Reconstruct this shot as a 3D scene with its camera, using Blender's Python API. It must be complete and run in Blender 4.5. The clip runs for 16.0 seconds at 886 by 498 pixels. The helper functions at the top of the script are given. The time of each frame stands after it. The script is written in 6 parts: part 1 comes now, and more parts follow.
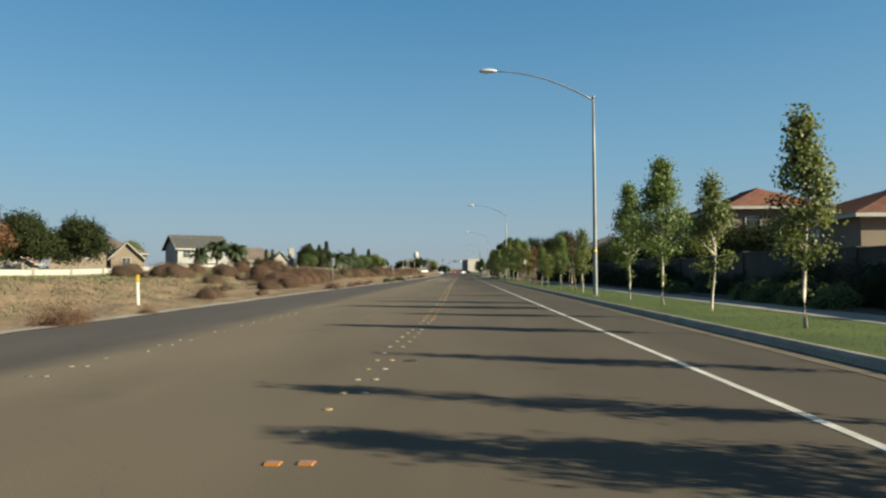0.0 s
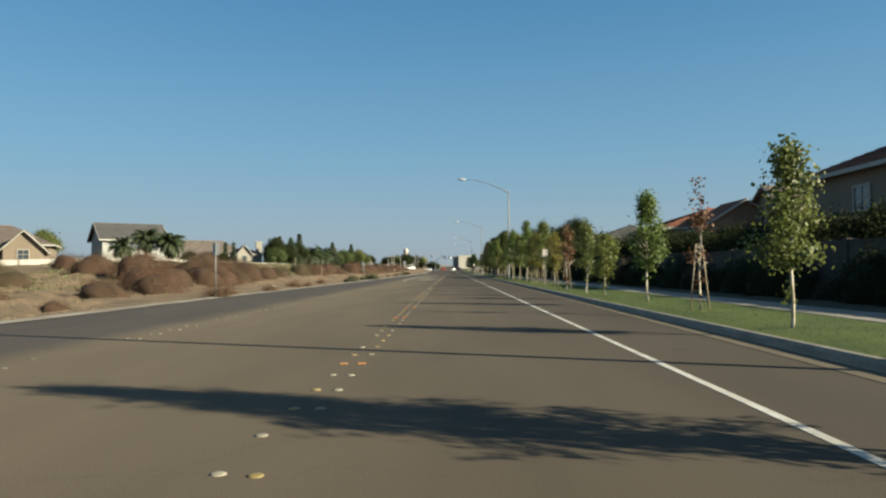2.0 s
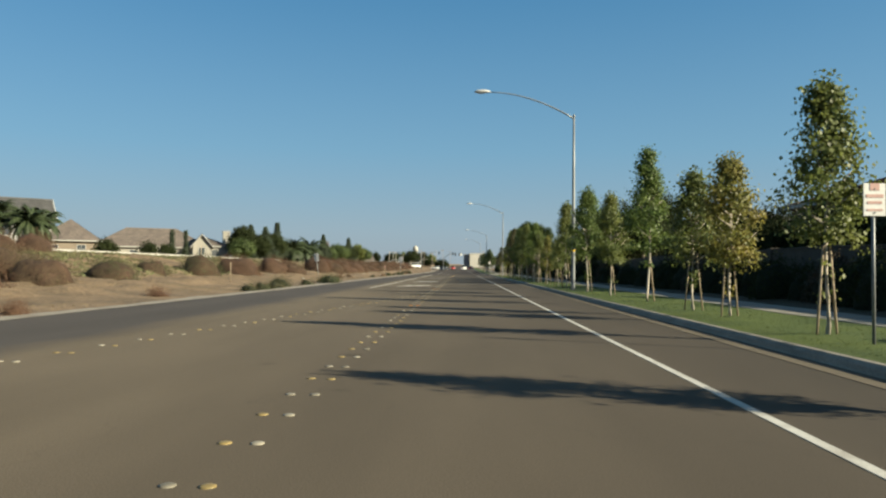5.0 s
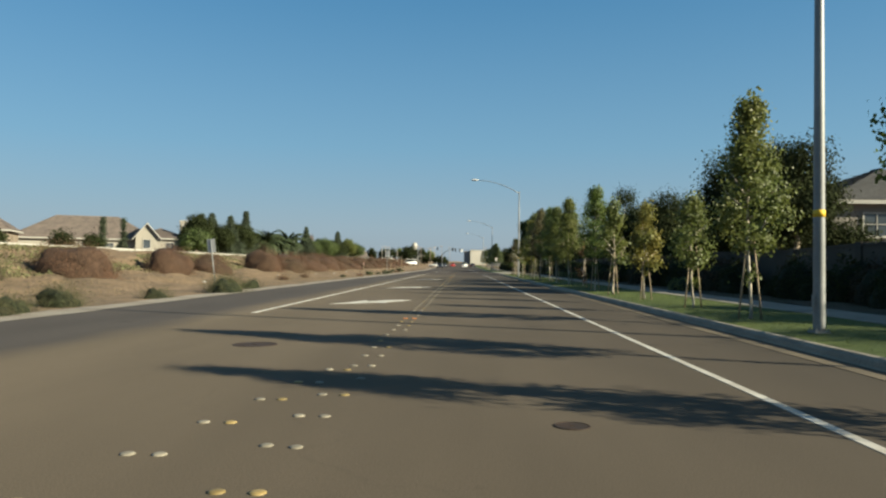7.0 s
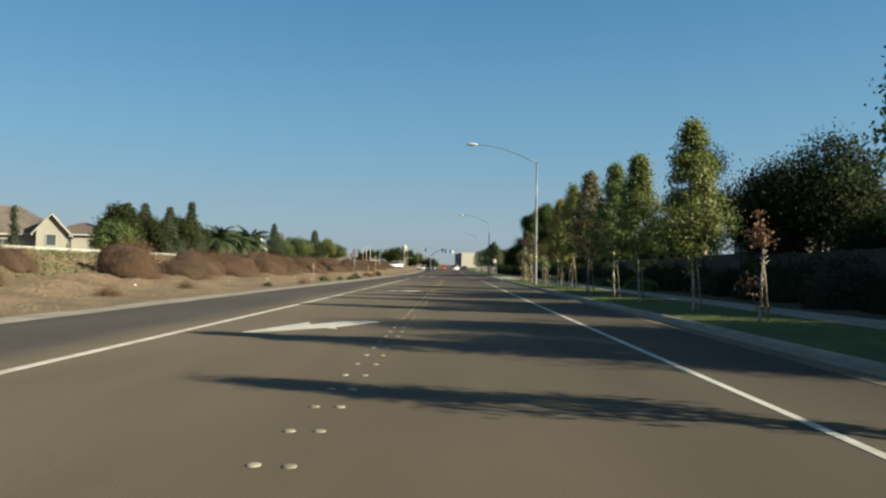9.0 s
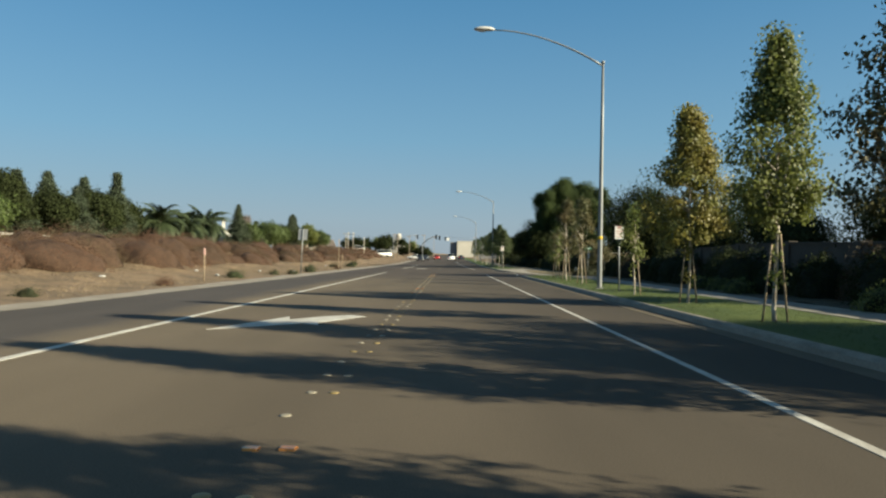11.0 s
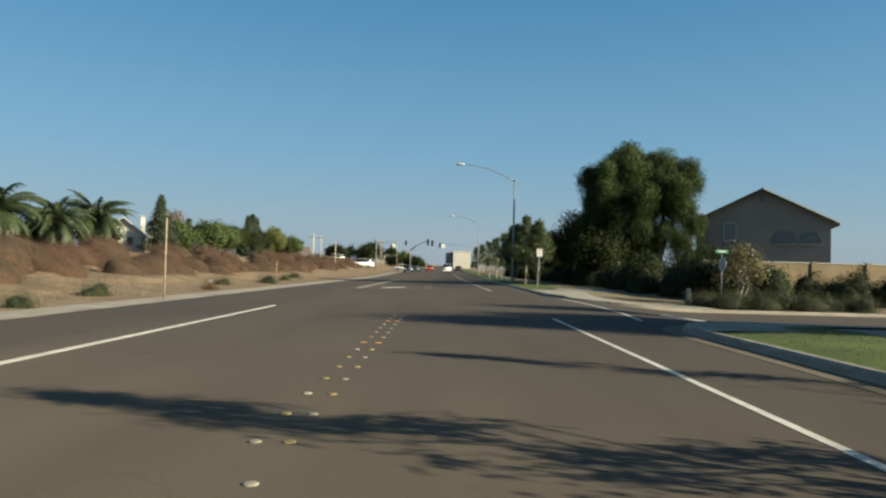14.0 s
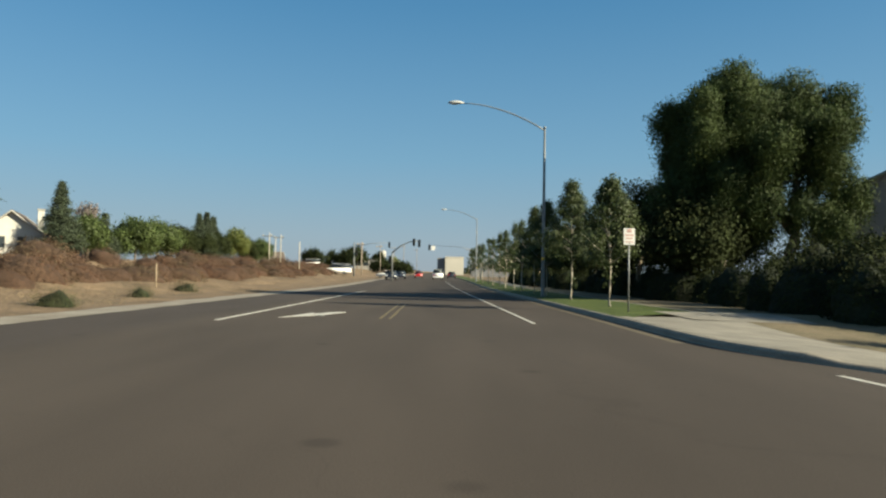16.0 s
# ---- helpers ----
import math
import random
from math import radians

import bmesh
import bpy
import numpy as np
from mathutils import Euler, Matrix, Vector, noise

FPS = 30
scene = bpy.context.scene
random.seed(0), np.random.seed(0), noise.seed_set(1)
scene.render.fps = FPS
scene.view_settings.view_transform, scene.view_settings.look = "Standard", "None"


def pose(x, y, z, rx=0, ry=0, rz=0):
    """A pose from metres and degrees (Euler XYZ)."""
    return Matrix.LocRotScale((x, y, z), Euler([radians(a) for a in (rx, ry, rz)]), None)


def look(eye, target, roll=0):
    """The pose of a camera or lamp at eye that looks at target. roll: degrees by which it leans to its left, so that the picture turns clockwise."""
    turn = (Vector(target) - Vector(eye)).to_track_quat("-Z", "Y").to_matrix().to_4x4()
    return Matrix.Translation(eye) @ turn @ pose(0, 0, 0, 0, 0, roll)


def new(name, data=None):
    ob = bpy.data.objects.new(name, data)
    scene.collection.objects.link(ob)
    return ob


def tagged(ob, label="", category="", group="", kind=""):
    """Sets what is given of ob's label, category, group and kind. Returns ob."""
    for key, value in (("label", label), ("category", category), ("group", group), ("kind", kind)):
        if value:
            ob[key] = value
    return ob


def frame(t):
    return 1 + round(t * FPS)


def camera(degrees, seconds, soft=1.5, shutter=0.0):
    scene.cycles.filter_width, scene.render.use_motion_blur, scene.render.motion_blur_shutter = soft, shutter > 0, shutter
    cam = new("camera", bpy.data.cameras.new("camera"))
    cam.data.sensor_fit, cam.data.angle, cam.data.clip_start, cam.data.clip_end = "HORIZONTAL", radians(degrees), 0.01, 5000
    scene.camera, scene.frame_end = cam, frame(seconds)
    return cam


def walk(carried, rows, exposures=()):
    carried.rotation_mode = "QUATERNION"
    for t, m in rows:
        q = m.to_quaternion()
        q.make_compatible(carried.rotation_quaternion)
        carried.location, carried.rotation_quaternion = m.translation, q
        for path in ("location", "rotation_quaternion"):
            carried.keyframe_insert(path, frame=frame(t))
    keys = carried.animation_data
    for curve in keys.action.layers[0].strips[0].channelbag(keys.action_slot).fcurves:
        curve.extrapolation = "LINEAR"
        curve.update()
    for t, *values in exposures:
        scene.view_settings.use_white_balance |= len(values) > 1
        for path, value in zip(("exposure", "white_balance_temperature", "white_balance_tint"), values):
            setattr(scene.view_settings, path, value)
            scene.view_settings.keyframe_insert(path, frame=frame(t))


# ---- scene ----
cam = camera(63.4, 16.0, 2.3)
PATH = [
    (0, (0.288, 1.52, 1.208), (0.237, 3.518, 1.274), -0.3),
    (0.5, (0.344, 7.53, 1.195), (0.31, 9.529, 1.248), 0.1),
    (1, (0.596, 13.72, 1.149), (0.557, 15.718, 1.212), -0.3),
    (1.5, (0.657, 19.6, 1.126), (0.623, 21.599, 1.196), -0.1),
    (2, (0.646, 25.321, 1.143), (0.62, 27.32, 1.201), -0.2),
    (2.5, (0.705, 31.16, 1.128), (0.682, 33.159, 1.195), -0.3),
    (3, (0.759, 37.081, 1.136), (0.734, 39.08, 1.191), -0.4),
    (3.5, (0.844, 43.014, 1.148), (0.822, 45.013, 1.207), -0.3),
    (4, (0.819, 49.002, 1.171), (0.796, 51.001, 1.228), -0.2),
    (4.2, (0.809, 51.293, 1.169), (0.768, 53.292, 1.218), 0.2),
    (6.3, (0.505, 75.822, 1.163), (0.442, 77.82, 1.227), 0.6),
    (6.5, (0.465, 78.289, 1.195), (0.402, 80.287, 1.248), 0.3),
    (7, (0.385, 84.62, 1.182), (0.329, 86.619, 1.228), 0.7),
    (7.5, (0.364, 90.594, 1.179), (0.321, 92.593, 1.226), 0.6),
    (8, (0.323, 96.421, 1.151), (0.293, 98.42, 1.214), 0.7),
    (8.2, (0.3, 98.75, 1.185), (0.274, 100.749, 1.252), 0.9),
    (10.3, (0.301, 123.195, 1.211), (0.263, 125.194, 1.229), 0.6),
    (10.5, (0.303, 125.587, 1.235), (0.271, 127.587, 1.251), 0.7),
    (11, (0.326, 131.513, 1.215), (0.309, 133.513, 1.24), 1.1),
    (11.5, (0.307, 137.261, 1.179), (0.281, 139.261, 1.217), 1.1),
    (12, (0.294, 143.303, 1.186), (0.266, 145.302, 1.226), 1.3),
    (12.5, (0.282, 149.489, 1.201), (0.271, 151.489, 1.214), 1.2),
    (13, (0.281, 155.364, 1.203), (0.277, 157.364, 1.243), 1.3),
    (13.5, (0.327, 161.006, 1.197), (0.323, 163.006, 1.235), 1.3),
    (14, (0.349, 166.611, 1.18), (0.344, 168.61, 1.237), 1.5),
    (14.5, (0.383, 172.885, 1.192), (0.387, 174.884, 1.238), 1.5),
    (15, (0.454, 178.894, 1.189), (0.459, 180.893, 1.244), 1.2),
    (15.5, (0.689, 184.702, 1.163), (0.686, 186.701, 1.226), 1.5),
    (16, (0.645, 190.351, 1.125), (0.662, 192.349, 1.201), 1.0),
]
walk(cam, [(t, look(eye, target, roll)) for t, eye, target, roll in PATH], [(0.0, 1.45, 6450, -6), (16.0, 1.45, 6450, -6)])

# world, sun and exposure
SUN_EL, SUN_AZ = radians(23.0), math.atan2(1.0, -0.37)      # the sun stands to the right and a little behind
sky_world = bpy.data.worlds.new("sky_world")
scene.world = sky_world
sky_world.use_nodes = True
wn, wl = sky_world.node_tree.nodes, sky_world.node_tree.links
sky = wn.new("ShaderNodeTexSky")
sky.sky_type, sky.sun_disc = "NISHITA", False
sky.sun_elevation, sky.sun_rotation = SUN_EL, SUN_AZ
sky.altitude, sky.air_density, sky.dust_density, sky.ozone_density = 0, 1.0, 1.8, 5.6
wn["Background"].inputs["Strength"].default_value = 0.042
wl.new(sky.outputs[0], wn["Background"].inputs["Color"])
# valley haze: pale grey-blue at the horizon, thinning upwards
ray_way, height_of, haze_tint, haze_share = wn.new("ShaderNodeTexCoord"), wn.new("ShaderNodeSeparateXYZ"), wn.new("ShaderNodeValToRGB"), wn.new("ShaderNodeValToRGB")
haze_glow, haze_mix = wn.new("ShaderNodeBackground"), wn.new("ShaderNodeMixShader")
wl.new(ray_way.outputs["Generated"], height_of.inputs[0])
for node, stops in ((haze_tint, ((0.0, (.146, .157, .188)), (0.05, (.140, .167, .213)), (0.16, (.092, .158, .236)), (0.36, (.040, .116, .222)), (0.9, (.058, .088, .128)))), (haze_share, ((0.0, (.92,) * 3), (0.10, (.74,) * 3), (0.36, (.52,) * 3), (0.9, (.50,) * 3)))):
    for i, (at, colour) in enumerate(stops):
        e = node.color_ramp.elements[i] if i < 2 else node.color_ramp.elements.new(0.5)
        e.position, e.color = at, (*colour, 1)
    wl.new(height_of.outputs[2], node.inputs[0])
wl.new(haze_tint.outputs[0], haze_glow.inputs["Color"])
wl.new(haze_share.outputs[0], haze_mix.inputs[0])
wl.new(wn["Background"].outputs[0], haze_mix.inputs[1])
wl.new(haze_glow.outputs[0], haze_mix.inputs[2])
wl.new(haze_mix.outputs[0], wn["World Output"].inputs["Surface"])
sun_data = bpy.data.lights.new("sun", "SUN")
sun_data.energy, sun_data.angle, sun_data.color = 5.0, radians(0.55), (1.0, 0.835, 0.66)
sun = new("sun", sun_data)
sun.matrix_world = look((60, -22, 30), (60 - math.cos(SUN_EL) * math.sin(SUN_AZ), -22 - math.cos(SUN_EL) * math.cos(SUN_AZ), 30 - math.sin(SUN_EL)))

# ---- materials ----
def material(name, colour, rough=0.8, vary=0.25, scale=3.0, bump=0.3, fine=60.0, metal=0.0, second=None, island=0.0, obj=0.0, spec=0.3, translucent=0.0, bumpdist=0.02):
    """A surface with colour varied at two scales, fine relief, and a random shift for each leaf or object."""
    m = bpy.data.materials.new(name)
    m.use_nodes = True
    n, l = m.node_tree.nodes, m.node_tree.links
    b = n["Principled BSDF"]
    geo = n.new("ShaderNodeNewGeometry")
    big, small = n.new("ShaderNodeTexNoise"), n.new("ShaderNodeTexNoise")
    for tex, s in ((big, scale), (small, fine)):
        tex.inputs["Scale"].default_value, tex.inputs["Detail"].default_value = s, 4
        l.new(geo.outputs["Position"], tex.inputs["Vector"])
    mix = n.new("ShaderNodeMix")
    mix.data_type = "RGBA"
    other = second or tuple(c * (1 - vary) for c in colour)
    mix.inputs[6].default_value, mix.inputs[7].default_value = (*colour, 1), (*other, 1)
    ramp = n.new("ShaderNodeMapRange")
    ramp.inputs[1].default_value, ramp.inputs[2].default_value = 0.35, 0.65
    l.new(big.outputs["Fac"], ramp.inputs[0])
    l.new(ramp.outputs[0], mix.inputs[0])
    hsv = n.new("ShaderNodeHueSaturation")
    l.new(mix.outputs[2], hsv.inputs["Color"])
    val = n.new("ShaderNodeMapRange")
    val.inputs[1].default_value, val.inputs[2].default_value = 0.25, 0.75
    val.inputs[3].default_value, val.inputs[4].default_value = 1 - vary * 0.6, 1 + vary * 0.6
    l.new(small.outputs["Fac"], val.inputs[0])
    value = val.outputs[0]
    if island or obj:
        rnd = n.new("ShaderNodeMapRange")
        amount = island or obj
        rnd.inputs[3].default_value, rnd.inputs[4].default_value = 1 - amount, 1 + amount
        if island:
            l.new(geo.outputs["Random Per Island"], rnd.inputs[0])
        else:
            info = n.new("ShaderNodeObjectInfo")
            l.new(info.outputs["Random"], rnd.inputs[0])
        mul = n.new("ShaderNodeMath")
        mul.operation = "MULTIPLY"
        l.new(value, mul.inputs[0])
        l.new(rnd.outputs[0], mul.inputs[1])
        value = mul.outputs[0]
    l.new(value, hsv.inputs["Value"])
    l.new(hsv.outputs["Color"], b.inputs["Base Color"])
    b.inputs["Roughness"].default_value, b.inputs["Metallic"].default_value = rough, metal
    b.inputs["Specular IOR Level"].default_value = spec
    if bump:
        bp = n.new("ShaderNodeBump")
        bp.inputs["Strength"].default_value, bp.inputs["Distance"].default_value = bump, bumpdist
        l.new(small.outputs["Fac"], bp.inputs["Height"])
        l.new(bp.outputs[0], b.inputs["Normal"])
    if translucent:
        tr, add = n.new("ShaderNodeBsdfTranslucent"), n.new("ShaderNodeMixShader")
        l.new(hsv.outputs["Color"], tr.inputs["Color"])
        add.inputs[0].default_value = translucent
        l.new(b.outputs[0], add.inputs[1])
        l.new(tr.outputs[0], add.inputs[2])
        l.new(add.outputs[0], n["Material Output"].inputs["Surface"])
    return m


def asphalt():
    """Dusty tan asphalt with a darker, newer strip beyond the turn lane, greyer wheel lanes, cracks and oil spots."""
    m = bpy.data.materials.new("asphalt")
    m.use_nodes = True
    n, l = m.node_tree.nodes, m.node_tree.links
    b = n["Principled BSDF"]
    geo, sep = n.new("ShaderNodeNewGeometry"), n.new("ShaderNodeSeparateXYZ")
    l.new(geo.outputs["Position"], sep.inputs[0])
    wob = n.new("ShaderNodeTexNoise")
    wob.inputs["Scale"].default_value = 0.35
    l.new(geo.outputs["Position"], wob.inputs["Vector"])
    wx = n.new("ShaderNodeMath")
    wx.operation = "MULTIPLY_ADD"
    wx.inputs[1].default_value = 0.9
    l.new(wob.outputs["Fac"], wx.inputs[0])
    l.new(sep.outputs[0], wx.inputs[2])
    scaled = n.new("ShaderNodeMapRange")
    scaled.inputs[1].default_value, scaled.inputs[2].default_value = -10.0, 6.0
    l.new(wx.outputs[0], scaled.inputs[0])
    ramp = n.new("ShaderNodeValToRGB")
    stops = ((-10, (.056, .048, .043)), (-5.3, (.056, .048, .043)), (-4.4, (.113, .089, .062)), (-0.7, (.107, .083, .057)), (0.6, (.053, .042, .034)), (1.6, (.039, .032, .027)), (2.9, (.036, .030, .025)), (3.8, (.044, .036, .028)), (6, (.045, .037, .029)))
    for i, (x, c) in enumerate(stops):
        e = ramp.color_ramp.elements[i] if i < 2 else ramp.color_ramp.elements.new(0.5)
        e.position = (x + 10) / 16
        e.color = (*c, 1)
    l.new(scaled.outputs[0], ramp.inputs[0])
    # newer, greyer surface through the junction with the side street
    newer, patch = n.new("ShaderNodeMapRange"), n.new("ShaderNodeMix")
    newer.interpolation_type = "SMOOTHSTEP"
    newer.inputs[1].default_value, newer.inputs[2].default_value = 162.0, 184.0
    newer.inputs[3].default_value, newer.inputs[4].default_value = 0.0, 0.85
    l.new(sep.outputs[1], newer.inputs[0])
    patch.data_type = "RGBA"
    patch.inputs[7].default_value = (.050, .040, .034, 1)
    l.new(newer.outputs[0], patch.inputs[0])
    l.new(ramp.outputs[0], patch.inputs[6])
    grain, blot = n.new("ShaderNodeTexNoise"), n.new("ShaderNodeTexNoise")
    grain.inputs["Scale"].default_value, grain.inputs["Detail"].default_value = 90, 5
    blot.inputs["Scale"].default_value, blot.inputs["Detail"].default_value = 0.7, 5
    stretch = n.new("ShaderNodeMapping")
    stretch.inputs["Scale"].default_value = (1.0, 0.18, 1.0)
    l.new(geo.outputs["Position"], stretch.inputs[0])
    l.new(geo.outputs["Position"], grain.inputs["Vector"])
    l.new(stretch.outputs[0], blot.inputs["Vector"])
    v1, v2, mul = n.new("ShaderNodeMapRange"), n.new("ShaderNodeMapRange"), n.new("ShaderNodeMath")
    for v, tex, a in ((v1, grain, 0.30), (v2, blot, 0.13)):
        v.inputs[1].default_value, v.inputs[2].default_value = 0.3, 0.7
        v.inputs[3].default_value, v.inputs[4].default_value = 1 - a, 1 + a
        l.new(tex.outputs["Fac"], v.inputs[0])
    mul.operation = "MULTIPLY"
    l.new(v1.outputs[0], mul.inputs[0])
    l.new(v2.outputs[0], mul.inputs[1])
    # dark sealed cracks and small oil spots
    crack = n.new("ShaderNodeTexVoronoi")
    crack.feature = "DISTANCE_TO_EDGE"
    crack.inputs["Scale"].default_value = 0.16
    warp = n.new("ShaderNodeTexNoise")
    warp.inputs["Scale"].default_value, warp.inputs["Detail"].default_value = 0.9, 4
    l.new(geo.outputs["Position"], warp.inputs["Vector"])
    va = n.new("ShaderNodeVectorMath")
    va.operation = "MULTIPLY_ADD"
    va.inputs[1].default_value = (2.2, 2.2, 0)
    l.new(warp.outputs["Color"], va.inputs[0])
    l.new(geo.outputs["Position"], va.inputs[2])
    l.new(va.outputs[0], crack.inputs["Vector"])
    ck = n.new("ShaderNodeMapRange")
    ck.inputs[1].default_value, ck.inputs[2].default_value = 0.0, 0.004
    ck.inputs[3].default_value, ck.inputs[4].default_value = 0.90, 1.0
    l.new(crack.outputs["Distance"], ck.inputs[0])
    m2 = n.new("ShaderNodeMath")
    m2.operation = "MULTIPLY"
    l.new(mul.outputs[0], m2.inputs[0])
    l.new(ck.outputs[0], m2.inputs[1])
    spot = n.new("ShaderNodeTexVoronoi")
    spot.inputs["Scale"].default_value = 0.55
    l.new(geo.outputs["Position"], spot.inputs["Vector"])
    sp = n.new("ShaderNodeMapRange")
    sp.inputs[1].default_value, sp.inputs[2].default_value = 0.05, 0.10
    sp.inputs[3].default_value, sp.inputs[4].default_value = 0.72, 1.0
    l.new(spot.outputs["Distance"], sp.inputs[0])
    m3 = n.new("ShaderNodeMath")
    m3.operation = "MULTIPLY"
    l.new(m2.outputs[0], m3.inputs[0])
    l.new(sp.outputs[0], m3.inputs[1])
    hsv = n.new("ShaderNodeHueSaturation")
    l.new(patch.outputs[2], hsv.inputs["Color"])
    l.new(m3.outputs[0], hsv.inputs["Value"])
    l.new(hsv.outputs[0], b.inputs["Base Color"])
    b.inputs["Roughness"].default_value = 0.92
    b.inputs["Specular IOR Level"].default_value = 0.2
    bp = n.new("ShaderNodeBump")
    bp.inputs["Strength"].default_value, bp.inputs["Distance"].default_value = 0.35, 0.006
    l.new(grain.outputs["Fac"], bp.inputs["Height"])
    l.new(bp.outputs[0], b.inputs["Normal"])
    return m


ASPHALT = asphalt()
DIRT = material("dry_earth", (.172, .120, .074), 0.95, 0.5, 0.55, 1.0, 5, second=(.104, .075, .047), bumpdist=0.09)
LAWN = material("lawn", (.066, .086, .014), 0.9, 0.4, 0.6, 0.6, 45, second=(.042, .062, .012), bumpdist=0.03)
BLADE = material("grass_blade", (.070, .090, .016), 0.7, 0.3, 0.7, 0, 30, second=(.044, .064, .013), island=0.2, translucent=0.25)
CONCRETE = material("concrete", (.230, .210, .178), 0.9, 0.3, 1.2, 0.4, 40, bumpdist=0.008)
KERB_FACE = material("kerb_face", (.255, .215, .170), 0.92, 0.4, 1.1, 0.4, 35, second=(.200, .168, .132), bumpdist=0.008)
KERB_CONCRETE = material("kerb_concrete", (.270, .238, .195), 0.9, 0.35, 1.5, 0.4, 35, bumpdist=0.008)
GUTTER = material("gutter_concrete", (.105, .084, .058), 0.92, 0.25, 1.0, 0.3, 40, bumpdist=0.006)
PAINT_WHITE = material("road_paint_white", (.457, .443, .406), 0.75, 0.35, 3.0, 0.3, 50, second=(.332, .310, .273), bumpdist=0.004)
PAINT_YELLOW = material("road_paint_yellow", (.150, .115, .058), 0.8, 0.3, 3.0, 0.2, 50, second=(.095, .080, .052), bumpdist=0.004)
DOT_WHITE = material("marker_pale", (.226, .204, .160), 0.6, 0.25, 20, 0.1, 80, second=(.176, .156, .119), obj=0.25)
DOT_WORN = material("marker_worn", (.135, .12, .092), 0.7, 0.3, 20, 0.1, 80, obj=0.3)
DOT_YELLOW = material("marker_yellow", (.226, .163, .063), 0.55, 0.3, 20, 0.1, 80, second=(.188, .145, .063), obj=0.25)
DOT_ORANGE = material("marker_amber", (.300, .145, .026), 0.25, 0.25, 1.3, 0.1, 80, second=(.36, .125, .026), obj=0.2, spec=0.6)
STEEL = material("galvanised_steel", (.205, .212, .215), 0.5, 0.2, 1.5, 0.1, 30, metal=0.3, bumpdist=0.003)
LAMP_HEAD = material("lamp_housing", (.457, .450, .428), 0.5, 0.15, 3, 0.05, 30)
GLASS_LENS = material("lamp_lens", (.675, .675, .648), 0.15, 0.1, 8, 0.1, 60, spec=0.6)
BAND = material("yellow_band", (.675, .450, .036), 0.6, 0.2, 10, 0.05, 60)
BARK = material("bark", (.297, .243, .189), 0.9, 0.4, 4, 0.6, 40, second=(.180, .144, .108), bumpdist=0.015)
BARK_DARK = material("palm_bark", (.090, .072, .055), 0.9, 0.4, 4, 0.6, 30, second=(.060, .048, .038), bumpdist=0.02)
BARK_PALE = material("pale_bark", (.440, .395, .330), 0.9, 0.35, 5, 0.5, 40, second=(.244, .207, .162), bumpdist=0.01)
STAKE = material("stake_wood", (.310, .244, .170), 0.85, 0.35, 5, 0.4, 50, bumpdist=0.006)
RUBBER = material("black_rubber", (.02, .02, .02), 0.7, 0.2, 10, 0.1, 50)
LEAF_GREEN = material("leaf_green", (.122, .158, .040), 0.5, 0.22, 1.2, 0, 20, second=(.090, .128, .033), island=0.2, translucent=0.42)
LEAF_YELLOW = material("leaf_turning_yellow", (.205, .172, .042), 0.5, 0.25, 1.6, 0, 20, second=(.135, .142, .038), island=0.22, translucent=0.42)
LEAF_RED = material("leaf_turning_red", (.150, .066, .034), 0.55, 0.25, 1.6, 0, 20, second=(.095, .060, .028), island=0.5, translucent=0.3)
LEAF_OLIVE = material("leaf_olive", (.138, .150, .040), 0.5, 0.22, 0.8, 0, 20, second=(.100, .124, .035), island=0.2, translucent=0.42)
LEAF_BROWN = material("leaf_brown_green", (.112, .088, .040), 0.5, 0.25, 1.2, 0, 20, second=(.080, .084, .034), island=0.4, translucent=0.3)
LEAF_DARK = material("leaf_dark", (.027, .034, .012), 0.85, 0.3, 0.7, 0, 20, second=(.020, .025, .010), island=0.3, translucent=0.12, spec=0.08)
LEAF_LIGHT = material("leaf_light", (.072, .098, .028), 0.55, 0.25, 0.8, 0, 20, island=0.4, translucent=0.3)
LEAF_DEEP = material("leaf_deep_green", (.058, .074, .024), 0.55, 0.25, 0.8, 0, 20, second=(.040, .056, .018), island=0.35, translucent=0.3)
LEAF_RUSSET = material("leaf_dark_russet", (.056, .034, .018), 0.7, 0.25, 1.0, 0, 20, second=(.034, .030, .014), island=0.3, translucent=0.15)
LEAF_PEPPER = material("pepper_leaf", (.058, .078, .026), 0.6, 0.25, 0.5, 0, 20, second=(.034, .050, .018), island=0.28, translucent=0.2, spec=0.1)
NEEDLES = material("needles", (.044, .058, .032), 0.7, 0.3, 0.8, 0, 20, island=0.45)
PALM = material("palm_leaf", (.050, .066, .030), 0.5, 0.25, 1.2, 0, 20, island=0.4, translucent=0.15)
DRY_BUSH = material("dry_bush", (.102, .052, .031), 0.9, 0.25, 0.5, 0, 12, second=(.068, .043, .026), island=0.16, translucent=0.1)
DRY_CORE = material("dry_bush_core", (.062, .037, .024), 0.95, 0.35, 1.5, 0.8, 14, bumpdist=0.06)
# Near-black filling inside shrubs; the colour stands in for shade among the leaves.
SHADE_CORE = material("shrub_shade_core", (.015, .020, .009), 0.95, 0.4, 1.5, 0.8, 9, bumpdist=0.1)
WEED = material("weed", (.046, .058, .022), 0.8, 0.3, 1.0, 0, 20, second=(.060, .052, .026), island=0.5, translucent=0.15)
BARE_TWIG = material("bare_twigs", (.135, .112, .100), 0.9, 0.3, 1.0, 0, 20, second=(.095, .080, .075), island=0.3)
STUCCO_BRIGHT = material("bright_white_stucco", (.480, .465, .430), 0.9, 0.1, 0.6, 0.3, 25, bumpdist=0.01)
